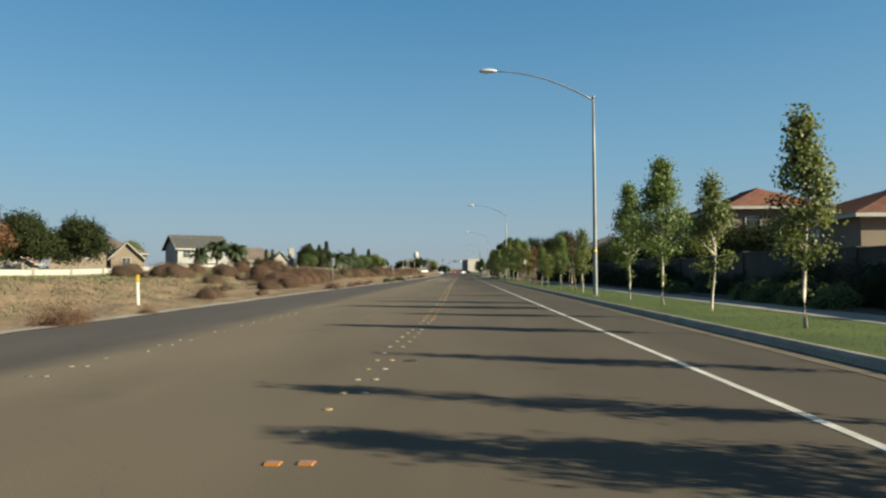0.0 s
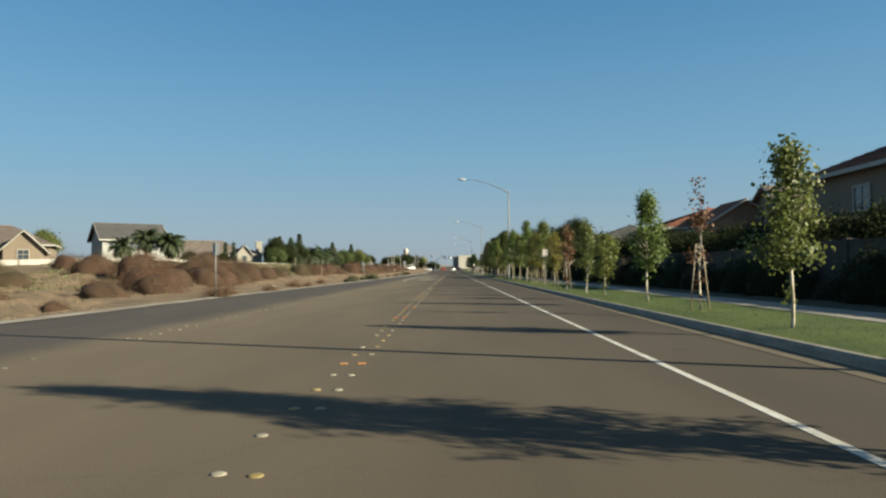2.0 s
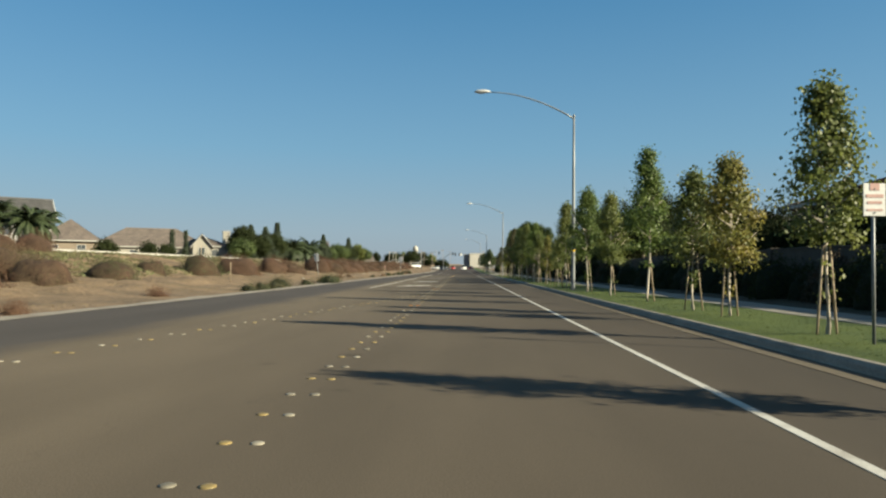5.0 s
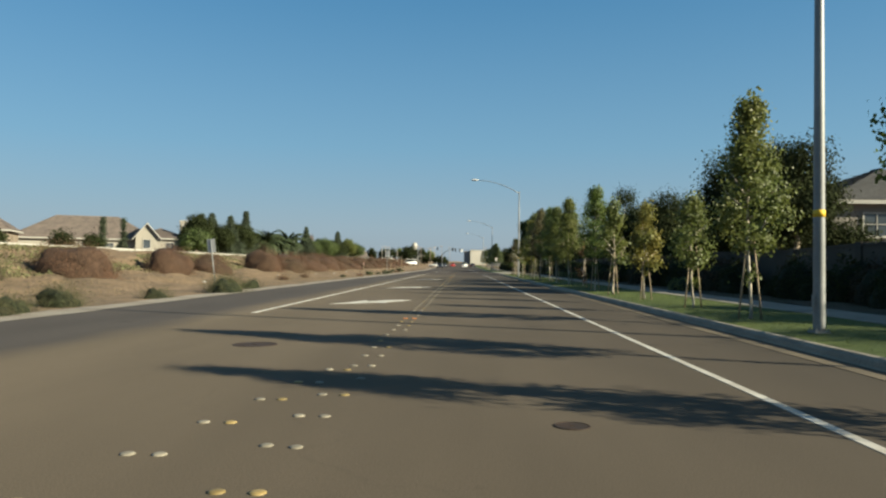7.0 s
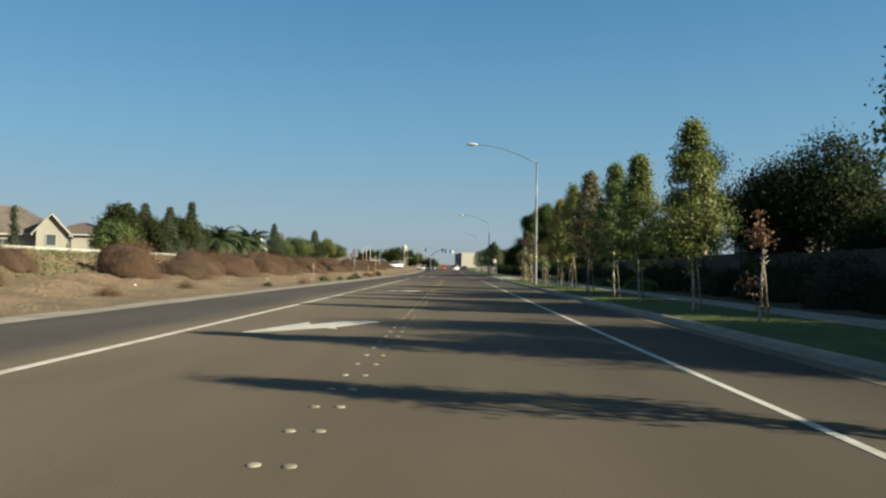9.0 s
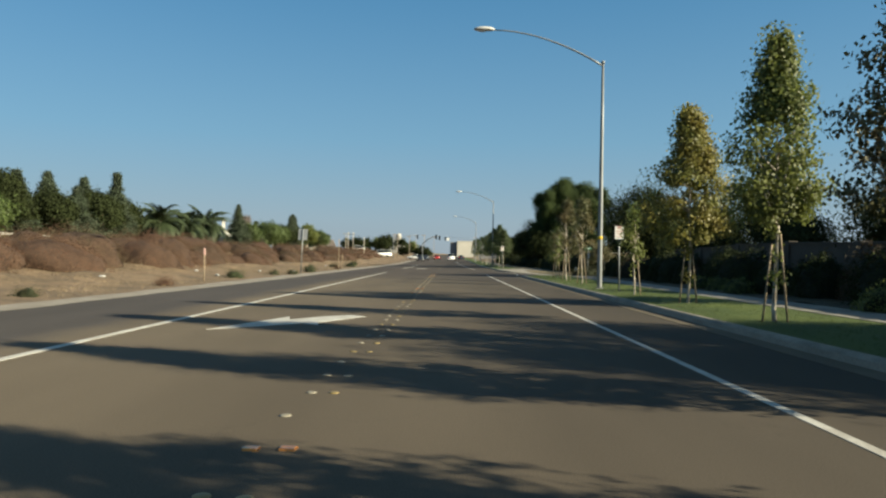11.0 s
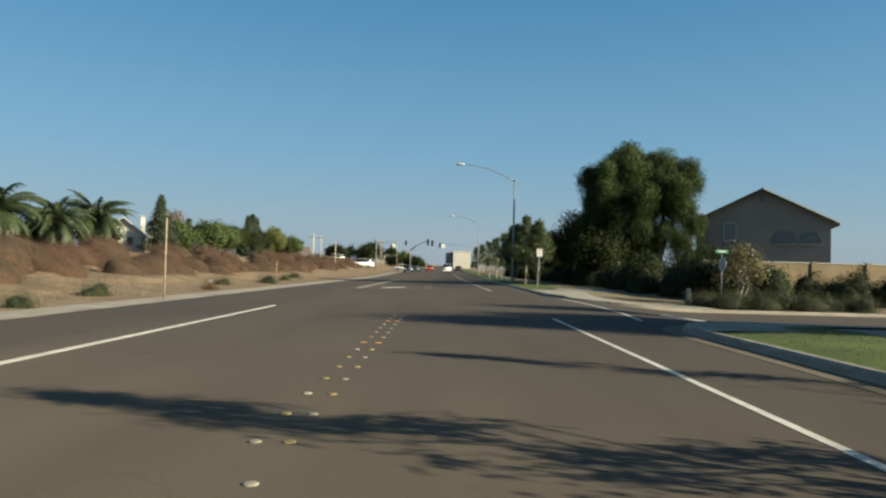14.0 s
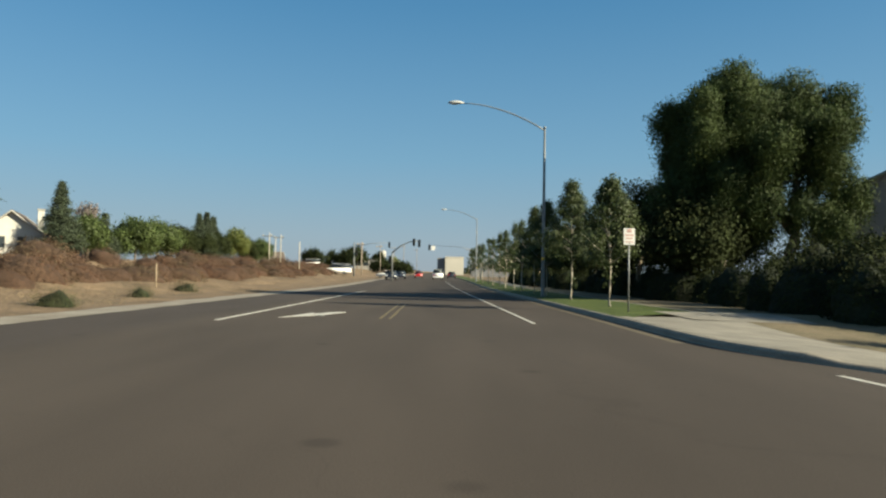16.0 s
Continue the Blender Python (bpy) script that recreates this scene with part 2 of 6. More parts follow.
SLOPE_GREEN = material("slope_growth", (.092, .104, .044), 0.85, 0.3, 1.0, 0, 20, second=(.110, .094, .050), island=0.4)
STRAW = material("dry_straw", (.221, .170, .104), 0.9, 0.3, 1.0, 0, 20, second=(.155, .114, .070), island=0.3)
DRY_OLIVE = material("dry_bush_olive", (.070, .056, .031), 0.9, 0.25, 0.5, 0, 12, second=(.080, .048, .029), island=0.16, translucent=0.1)
GRAVEL = material("shoulder_gravel", (.251, .229, .195), 0.95, 0.35, 0.9, 0.7, 30, second=(.184, .155, .122), bumpdist=0.02)
STUCCO_WHITE = material("white_stucco", (.295, .295, .284), 0.9, 0.1, 0.6, 0.3, 25, bumpdist=0.01)
STUCCO = material("beige_stucco", (.195, .158, .120), 0.9, 0.15, 0.6, 0.3, 25, bumpdist=0.01)
STUCCO_GREY = material("taupe_stucco", (.215, .195, .178), 0.9, 0.12, 0.6, 0.3, 25, bumpdist=0.01)
STUCCO_PALE = material("cream_stucco", (.275, .256, .220), 0.9, 0.12, 0.6, 0.3, 25, bumpdist=0.01)
STUCCO_YELLOW = material("tan_block", (.225, .170, .105), 0.9, 0.2, 0.8, 0.3, 25, bumpdist=0.01)
TRIM = material("white_trim", (.339, .325, .295), 0.6, 0.1, 2, 0.05, 30)
TRIM_GREEN = material("grey_green_trim", (.126, .144, .126), 0.6, 0.15, 2, 0.05, 30)
TILE_RED = material("red_roof_tile", (.236, .088, .051), 0.85, 0.35, 0.8, 0.6, 6, second=(.162, .074, .051), bumpdist=0.05, island=0.18)
TILE_BROWN = material("brown_roof_tile", (.150, .122, .104), 0.85, 0.3, 0.8, 0.6, 6, second=(.120, .098, .086), bumpdist=0.05, island=0.15)
TILE_GREY = material("grey_roof_tile", (.088, .084, .082), 0.85, 0.3, 0.8, 0.6, 6, second=(.072, .070, .069), bumpdist=0.05, island=0.15)
WALL_BLOCK = material("grey_block", (.072, .062, .052), 0.92, 0.25, 1.0, 0.4, 20, obj=0.1, bumpdist=0.01)
WALL_WHITE = material("tan_wall", (.205, .185, .155), 0.9, 0.2, 0.5, 0.3, 15, bumpdist=0.01)
SIGN_WHITE = material("sign_face", (.702, .684, .648), 0.5, 0.08, 6, 0.02, 40)
SIGN_RED = material("sign_red", (.520, .330, .290), 0.5, 0.1, 6, 0, 40)
SIGN_GREEN = material("sign_green", (.015, .10, .055), 0.5, 0.1, 6, 0, 40)
SIGN_BACK = material("sign_back", (.360, .369, .378), 0.5, 0.15, 6, 0.05, 40, metal=0.5)
CAR_WHITE = material("white_car_paint", (.72, .72, .70), 0.3, 0.05, 2, 0, 40, spec=0.5)
CAR_DARK = material("dark_car_paint", (.03, .035, .05), 0.25, 0.1, 2, 0, 40, spec=0.5)
CAR_RED = material("red_car_paint", (.38, .02, .02), 0.3, 0.1, 2, 0, 40, spec=0.5)
CAR_GLASS = material("car_glass", (.03, .035, .04), 0.08, 0.1, 2, 0, 40, spec=0.6)
WINDOW_GLASS = material("window_glass", (.05, .06, .07), 0.06, 0.2, 0.7, 0, 10, spec=0.7)
TAIL_RED = material("tail_lens", (.45, .02, .015), 0.2, 0.1, 10, 0, 40, spec=0.5)
SIGNAL_BLACK = material("signal_housing", (.03, .03, .03), 0.5, 0.1, 5, 0, 30)
WHITE_BUILDING = material("white_building", (.502, .473, .413), 0.9, 0.12, 0.1, 0.2, 4)
GREY_BUILDING = material("grey_building", (.192, .192, .199), 0.9, 0.15, 0.1, 0.2, 4)
WOOD_POLE = material("wood_pole", (.270, .225, .180), 0.9, 0.3, 2, 0.3, 20)
STONE_PALE = material("bollard_concrete", (.414, .378, .315), 0.9, 0.25, 4, 0.4, 40, bumpdist=0.006)
IRON = material("rusty_iron", (.030, .022, .018), 0.75, 0.4, 9, 0.5, 60, second=(.045, .028, .019), metal=0.3, bumpdist=0.004)
LITTER = material("litter", (.34, .33, .31), 0.7, 0.2, 8, 0.1, 40)


# ---- building helpers ----
def mesh_of(name, verts, faces, mat, smooth=False):
    me = bpy.data.meshes.new(name)
    me.from_pydata([tuple(map(float, v)) for v in verts], [], faces)
    me.materials.append(mat)
    if smooth:
        me.polygons.foreach_set("use_smooth", [True] * len(me.polygons))
    me.update()
    return me


def part(name, me, parent, label="", m=None):
    """Links a mesh as one part under a thing or a part."""
    if isinstance(me, tuple):
        bm, mat, smooth = me
        data = bpy.data.meshes.new(name)
        bm.to_mesh(data)
        bm.free()
        data.materials.append(mat)
        if smooth:
            data.polygons.foreach_set("use_smooth", [True] * len(data.polygons))
        me = data
    ob = new(name, me)
    ob.parent = parent
    if m is not None:
        ob.matrix_basis = m
    return tagged(ob, label)


def thing(name, label, category, m=None, group="", kind=""):
    ob = new(name)
    ob.empty_display_size = 0.2
    if m is not None:
        ob.matrix_basis = m
    return tagged(ob, label, category, group, kind)


def structure(name, me, label, category):
    if isinstance(me, tuple):
        bm, mat, smooth = me
        data = bpy.data.meshes.new(name)
        bm.to_mesh(data)
        bm.free()
        data.materials.append(mat)
        me = data
    return tagged(new(name, me), label, category, "", "structure")


def box(sx, sy, sz, x=0, y=0, z=0, bevel=0.0, rot=None):
    """A box of that size; x, y its middle, z its foot."""
    bm = bmesh.new()
    m = Matrix.Translation((x, y, z + sz / 2))
    if rot is not None:
        m = m @ rot
    bmesh.ops.create_cube(bm, size=1, matrix=m @ Matrix.Diagonal((sx, sy, sz, 1)))
    if bevel:
        bmesh.ops.bevel(bm, geom=bm.edges[:], offset=bevel, segments=2, affect="EDGES", clamp_overlap=True)
    return bm


def tube(path, radii, sides=8, cap=True):
    """A tapered tube along the points of path."""
    bm = bmesh.new()
    rings = []
    for i, p in enumerate(path):
        a = Vector(path[min(i + 1, len(path) - 1)]) - Vector(path[max(i - 1, 0)])
        q = a.to_track_quat("Z", "Y").to_matrix()
        rings.append([bm.verts.new(Vector(p) + q @ Vector((radii[i] * math.cos(k * math.tau / sides), radii[i] * math.sin(k * math.tau / sides), 0))) for k in range(sides)])
    for r0, r1 in zip(rings, rings[1:]):
        for k in range(sides):
            bm.faces.new((r0[k], r0[(k + 1) % sides], r1[(k + 1) % sides], r1[k]))
    if cap:
        bm.faces.new(rings[0][::-1])
        bm.faces.new(rings[-1])
    return bm


def joined(*bms):
    out = bmesh.new()
    for b in bms:
        tmp = bpy.data.meshes.new("tmp")
        b.to_mesh(tmp)
        b.free()
        out.from_mesh(tmp)
        bpy.data.meshes.remove(tmp)
    return out


def prism(outline, depth, axis="y"):
    """An outline of (a, z) pairs, pushed along an axis by depth, centred on it."""
    bm = bmesh.new()
    def at(a, z, d):
        return (a, d, z) if axis == "y" else (d, a, z)
    f = [bm.verts.new(at(a, z, -depth / 2)) for a, z in outline]
    g = [bm.verts.new(at(a, z, depth / 2)) for a, z in outline]
    n = len(f)
    bm.faces.new(f)
    bm.faces.new(g[::-1])
    for i in range(n):
        bm.faces.new((f[i], g[i], g[(i + 1) % n], f[(i + 1) % n]))
    bmesh.ops.recalc_face_normals(bm, faces=bm.faces[:])
    return bm


def leaves(name, centres, size, rng, mat, aspect=0.6, droop=0.0, up=0.0, corners=4, facing=None):
    """Many small leaves, one at each centre; facing gives the way that each one tends to face."""
    n = len(centres)
    d = rng.normal(size=(n, 3))
    d[:, 2] -= droop
    d /= np.linalg.norm(d, axis=1)[:, None] + 1e-9
    if facing is None:
        w = np.cross(d, rng.normal(size=(n, 3)) + np.array([0, 0, up]))
    else:
        way = facing / (np.linalg.norm(facing, axis=1)[:, None] + 1e-9) + rng.normal(size=(n, 3)) * 0.6
        way /= np.linalg.norm(way, axis=1)[:, None] + 1e-9
        d -= way * np.sum(d * way, axis=1)[:, None]
        d /= np.linalg.norm(d, axis=1)[:, None] + 1e-9
        w = np.cross(d, way)
    w /= np.linalg.norm(w, axis=1)[:, None] + 1e-9
    s = size * rng.uniform(0.6, 1.35, n)[:, None]
    side = w * s * aspect * 0.5
    if corners == 4:
        pieces = [centres - d * s * 0.5, centres + side, centres + d * s * 0.5, centres - side]
    else:
        pieces = [centres - d * s * 0.5 + side, centres + d * s * 0.5, centres - d * s * 0.5 - side]
    verts = np.stack(pieces, 1).reshape(-1, 3)
    me = bpy.data.meshes.new(name)
    me.vertices.add(corners * n)
    me.vertices.foreach_set("co", verts.ravel().astype(np.float32))
    me.loops.add(corners * n)
    me.loops.foreach_set("vertex_index", np.arange(corners * n, dtype=np.int32))
    me.polygons.add(n)
    me.polygons.foreach_set("loop_start", np.arange(0, corners * n, corners, dtype=np.int32))
    me.update(calc_edges=True)
    me.materials.append(mat)
    return me


def smooth_step(a, b, v):
    u = min(1.0, max(0.0, (v - a) / (b - a)))
    return u * u * (3 - 2 * u)


# ---- the lie of the land ----
def rise(y):
    """Beyond the side street the road climbs gently."""
    return 0.006 * max(0.0, y - 235) * smooth_step(235, 300, y)


def dip(x, y):
    """The mouth of the side street falls away from the main road."""
    return -0.42 * smooth_step(4.8, 11.5, x) * smooth_step(181, 192, y) * (1 - smooth_step(204, 211, y))


def bank(x, y):
    """Height of the dry bank beyond the far edge of the road."""
    p = -9 - x
    if p <= 0:
        return 0.0
    g = 0.50 + 0.50 * smooth_step(60, 112, y)
    h = 0.12 * smooth_step(0, 5, p) + g * (0.25 * smooth_step(4, 8, p) + 1.25 * smooth_step(7, 14, p) + 0.30 * smooth_step(13, 27, p))
    h += 0.22 * smooth_step(2.5, 6, p) * smooth_step(60, 100, y) - 0.58 * smooth_step(0.5, 4.5, p) * (1 - smooth_step(7, 13, p)) * (1 - smooth_step(38, 62, y))
    cut = noise.noise((x * 0.8, y * 0.42, 7.3))
    h += smooth_step(2.5, 5.5, p) * (1 - smooth_step(14, 20, p)) * (0.16 * smooth_step(-0.05, 0.16, cut) + 0.09 * noise.noise((x * 2.1, y * 1.3, 3.9)) - 0.08)
    h += 0.07 * smooth_step(1, 5, p) * noise.noise((x * 0.35, y * 0.25, 1.7)) + 0.16 * smooth_step(5, 9, p) * noise.noise((x * 0.16, y * 0.12, 4.1))
    return h


def land(x, y):
    z = rise(y) + dip(x, y)
    if x < -9:
        z += bank(x, y)
    return z


def axis(*pieces):
    out = []
    for a, b, step in pieces:
        n = max(1, round((b - a) / step))
        out += [a + (b - a) * i / n for i in range(n)]
    return out + [pieces[-1][1]]


def sheet(name, xs, ys, height, mat, keep=None):
    verts = [(x, y, height(x, y)) for y in ys for x in xs]
    nx = len(xs)
    faces = []
    for j in range(len(ys) - 1):
        for i in range(nx - 1):
            if keep is None or keep((xs[i] + xs[i + 1]) / 2, (ys[j] + ys[j + 1]) / 2):
                faces.append((j * nx + i, j * nx + i + 1, (j + 1) * nx + i + 1, (j + 1) * nx + i))
    me = mesh_of(name, verts, faces, mat, True)
    return me


def strip(name, ys, left, right, n, height, mat):
    verts, faces = [], []
    for y in ys:
        a, b = left(y), right(y)
        verts += [(a + (b - a) * i / n, y, height(a + (b - a) * i / n, y)) for i in range(n + 1)]
    for j in range(len(ys) - 1):
        for i in range(n):
            q = j * (n + 1) + i
            faces.append((q, q + 1, q + n + 2, q + n + 1))
    return mesh_of(name, verts, faces, mat, True)


gx = axis((-2500, -300, 400), (-300, -60, 30), (-60, -28, 2.0), (-28, -9, 0.38), (-9, -8.8, 0.2), (-8.8, 6, 2.5), (6, 16, 1.0), (16, 40, 4), (40, 300, 40), (300, 2500, 400))
gy = axis((-1500, -100, 350), (-100, -6, 8), (-6, 130, 0.7), (130, 230, 0.8), (230, 270, 1.6), (270, 420, 6), (420, 1000, 60), (1000, 4200, 500))
structure("ground", sheet("ground", gx, gy, lambda x, y: land(x, y) - (0.25 if -8.9 < x < 30 else 0.02), DIRT), "dry sandy earth with sparse weeds beside the road", "ground")

# ---- road, kerbs, verge ----
def road_z(x, y):
    return rise(y) + dip(x, y)


NEAR_R, FAR_R, NEAR_Y, FAR_Y, KERB_X = 3.4, 5.0, 181.1, 203.3, 5.35
ry = axis((-60, 170, 10), (170, 240, 2.0), (240, 420, 6), (420, 1200, 60))
road = structure("road", sheet("road", [-9.0, -7, -5, -3, -1, 1, 3, 4.93], ry, road_z, ASPHALT), "dusty two-lane asphalt road with a centre turn lane", "road")


def street_low(x):
    return NEAR_Y + math.sqrt(max(0.0, NEAR_R ** 2 - max(0.0, KERB_X + NEAR_R - x) ** 2))


def street_high(x):
    return FAR_Y - math.sqrt(max(0.0, FAR_R ** 2 - max(0.0, KERB_X + FAR_R - x) ** 2))


sx = [4.93] + axis((5.35, 6.0, 0.08), (6.0, 14, 0.5), (14, 60, 6))
sv, sf, rows_n = [], [], 14
for x in sx:
    lo, hi = street_low(max(x, 5.35)), street_high(max(x, 5.35))
    for j in range(rows_n + 1):
        y = lo + (hi - lo) * j / rows_n
        sv.append((x, y, road_z(x, y)))
for i in range(len(sx) - 1):
    for j in range(rows_n):
        a = i * (rows_n + 1) + j
        sf.append((a, a + rows_n + 1, a + rows_n + 2, a + 1))
def road_edge(y):
    """Ragged edge of the asphalt beside the bank."""
    return float(np.interp(y, (0, 60, 97, 145, 168), (-9.1, -9.05, -8.4, -8.4, -8.0)))


structure("shoulder", strip("shoulder", axis((-60, -6, 6), (-6, 260, 0.8), (260, 420, 8)), lambda y: min(-9.3, road_edge(y) - 0.6) + 0.28 * noise.noise((y * 0.35, 0, 5)) + 0.12 * noise.noise((y * 1.7, 0, 8)), lambda y: road_edge(y) + 0.12 * noise.noise((y * 0.5, 3, 5)) + 0.05 * noise.noise((y * 1.9, 3, 5)), 3, lambda x, y: max(land(x, y), rise(y)) + 0.008, GRAVEL), "pale gravelly edge of the road beside the bank", "shoulder")
structure("side_street", mesh_of("side_street", sv, sf, ASPHALT), "asphalt mouth of a side street", "road")


def kerb_path(points, name, label):
    """A concrete kerb with a gutter pan swept along points; the verge lies on the right of the way along it."""
    profile = ((-0.42, -0.04), (-0.42, 0.006), (-0.02, 0.0), (0.0, 0.016), (0.022, 0.072), (0.045, 0.100), (0.08, 0.120), (0.16, 0.128), (0.165, -0.04))
    verts, faces, k = [], [], len(profile)
    for i, p in enumerate(points):
        a = Vector(points[min(i + 1, len(points) - 1)][:2]) - Vector(points[max(i - 1, 0)][:2])
        side = Vector((a.y, -a.x)).normalized()
        for o, h in profile:
            x, y = p[0] + side.x * o, p[1] + side.y * o
            drop = 1.0 if len(p) < 3 else p[2]
            verts.append((x, y, road_z(p[0], p[1]) + (h if h < 0.01 else 0.006 + h * drop)))
    for i in range(len(points) - 1):
        for j in range(k - 1):
            faces.append((i * k + j, i * k + j + 1, (i + 1) * k + j + 1, (i + 1) * k + j))
    me = mesh_of(name, verts, faces, KERB_CONCRETE)
    me.materials.append(GUTTER)
    me.materials.append(KERB_FACE)
    for i, poly in enumerate(me.polygons):
        poly.material_index = 1 if i % (k - 1) < 2 else 2 if i % (k - 1) < 4 else 0
    structure(name, me, label, "kerb")


near_line = [(KERB_X, y) for y in axis((-60, 176, 3.0), (176, NEAR_Y, 0.5))]
near_line += [(KERB_X + NEAR_R * (1 - math.cos(a)), NEAR_Y + NEAR_R * math.sin(a)) for a in np.linspace(0.1, math.pi / 2, 12)]
near_line += [(x, NEAR_Y + NEAR_R) for x in (14, 18, 24, 32, 45, 60)]
kerb_path(near_line, "kerb", "grey concrete kerb and gutter along the lawn verge")
far_line = [(x, FAR_Y - FAR_R) for x in (60, 45, 32, 24, 18, 15, 12.6, 11.4)]
far_line += [(KERB_X + FAR_R * (1 - math.cos(a)), FAR_Y - FAR_R * math.sin(a), 0.6 if 0.55 < a < 1.0 else 1.0) for a in np.linspace(math.pi / 2, 0.0, 16)]
far_line += [(KERB_X, y) for y in axis((204.5, 210.5, 1.0), (212, 300, 4.0), (300, 480, 12))]
kerb_path(far_line, "kerb", "grey concrete kerb curving round the street corner")


def kerb_x(y):
    """Back of the kerb at y along the main road."""
    if NEAR_Y < y <= NEAR_Y + NEAR_R:
        return KERB_X + NEAR_R - math.sqrt(max(0.0, NEAR_R ** 2 - (y - NEAR_Y) ** 2)) + 0.165
    if FAR_Y - FAR_R <= y < FAR_Y:
        return KERB_X + FAR_R - math.sqrt(max(0.0, FAR_R ** 2 - (FAR_Y - y) ** 2)) + 0.165
    return KERB_X + 0.165


def verge_z(x, y):
    return road_z(x, y) + 0.110 + 0.045 * smooth_step(5.5, 6.3, x) + 0.012 * smooth_step(5.5, 6.0, x) * noise.noise((x * 0.9, y * 0.5, 3.3))


WALK_L, WALK_R = 8.45, 10.0
def apron_x(y):
    """Back of the paved apron round the near street corner, and of the kerb before it."""
    if y < 180.6:
        return kerb_x(y)
    return KERB_X + NEAR_R - math.sqrt(max(0.0, (NEAR_R - 2.0) ** 2 - max(0.0, y - NEAR_Y) ** 2))


structure("lawn", strip("lawn", axis((-60, -6, 6), (-6, 180, 1.0), (180, 180.58, 0.29), (180.62, 182.3, 0.28)), apron_x, lambda y: max(apron_x(y) + 0.02, WALK_L), 8, verge_z, LAWN), "mown green lawn verge between kerb and footpath", "lawn")
structure("lawn", strip("lawn", axis((209.0, 212, 0.3), (212, 300, 2), (300, 480, 10)), kerb_x, lambda y: WALK_L if y > 212.4 else 5.6 + (WALK_L - 5.6) * smooth_step(208.4, 212.4, y), 6, lambda x, y: verge_z(x, y) + 0.02, LAWN), "mown green lawn verge beyond the street corner", "lawn")
# footpath slabs, 1.5 m long with open joints
def slab(y0, y1, x0, x1, name="slab", mat=None):
    z = [verge_z(x, y) + 0.012 for x, y in ((x0, y0), (x1, y0), (x1, y1), (x0, y1))]
    v = [(x0, y0, z[0] - .06), (x1, y0, z[1] - .06), (x1, y1, z[2] - .06), (x0, y1, z[3] - .06), (x0, y0, z[0]), (x1, y0, z[1]), (x1, y1, z[2]), (x0, y1, z[3])]
    f = [(4, 5, 6, 7), (0, 1, 5, 4), (1, 2, 6, 5), (2, 3, 7, 6), (3, 0, 4, 7)]
    return mesh_of(name, v, f, mat or CONCRETE)


# the bed behind the footpath and the bare corner
structure("planting_bed", strip("planting_bed", axis((-60, -6, 6), (-6, 182.4, 1.5)), lambda y: max(WALK_R, min(apron_x(y), 15.0)), lambda y: 16.0 + 0 * y, 8, lambda x, y: verge_z(x, y) + 0.05 * smooth_step(10, 11, x) + 0.08 * noise.noise((x, y * 0.6, 0.3)), material("dark_mulch", (.060, .046, .030), 0.95, 0.5, 1.2, 0.8, 14, second=(.035, .035, .018), bumpdist=0.08)), "dark mulch bed under the shrubs", "ground")
def behind_corner(x, y):
    """How far a place lies behind the kerb of the far street corner."""
    if x < KERB_X + FAR_R and y < FAR_Y:
        return FAR_R - math.hypot(x - KERB_X - FAR_R, y - FAR_Y)
    return min(y - FAR_Y + FAR_R, x - KERB_X)


CORNER_EARTH = material("corner_earth", (.150, .118, .076), 0.95, 0.4, 0.8, 0.8, 12, second=(.105, .090, .052), bumpdist=0.05)
structure("bare_corner", sheet("bare_corner", axis((6.4, 16, 0.4), (16, 40, 3)), axis((199.7, 212, 0.4), (212, 260, 4)), lambda x, y: verge_z(x, y) + 0.016 - 0.07 * (1 - smooth_step(2.8, 3.2, behind_corner(x, y))), CORNER_EARTH, lambda x, y: behind_corner(x, y) > 1.0), "bare tan earth at the street corner", "ground")


def ribbon(points, o0, o1, lift, mat, name, label, category):
    """A paved band beside a kerb line, from o0 to o1 metres behind its face."""
    verts, faces, k = [], [], 5
    for i, p in enumerate(points):
        a = Vector(points[min(i + 1, len(points) - 1)][:2]) - Vector(points[max(i - 1, 0)][:2])
        side = Vector((a.y, -a.x)).normalized()
        for j in range(k):
            o = o0 + (o1 - o0) * j / (k - 1)
            x, y = p[0] + side.x * o, p[1] + side.y * o
            low = 0.6 if len(p) > 2 and p[2] < 1 else 1.0
            verts.append((x, y, road_z(x, y) + (0.13 + 0.025 * j / (k - 1)) * (low + (1 - low) * j / (k - 1)) + lift))
    for i in range(len(points) - 1):
        for j in range(k - 1):
            q = i * k + j
            faces.append((q, q + 1, q + k + 1, q + k))
    structure(name, mesh_of(name, verts, faces, mat, True), label, category)


ribbon([p for p in far_line if p[1] < 210.2 and p[0] < 12.7], 0.165, 3.2, 0.012, CONCRETE, "pavement", "pale concrete pavement round the street corner", "pavement")
ribbon([p for p in near_line if p[1] > 180.5 and p[0] < 40], 0.165, 2.0, -0.004, CONCRETE, "pavement", "concrete apron round the near street corner", "pavement")
structure("pavement", strip("pavement", axis((208.6, 212.0, 0.5),), lambda y: 7.2, lambda y: WALK_R + 0.4, 4, lambda x, y: verge_z(x, y) + 0.022, CONCRETE), "pale concrete pavement joining the footpath", "pavement")

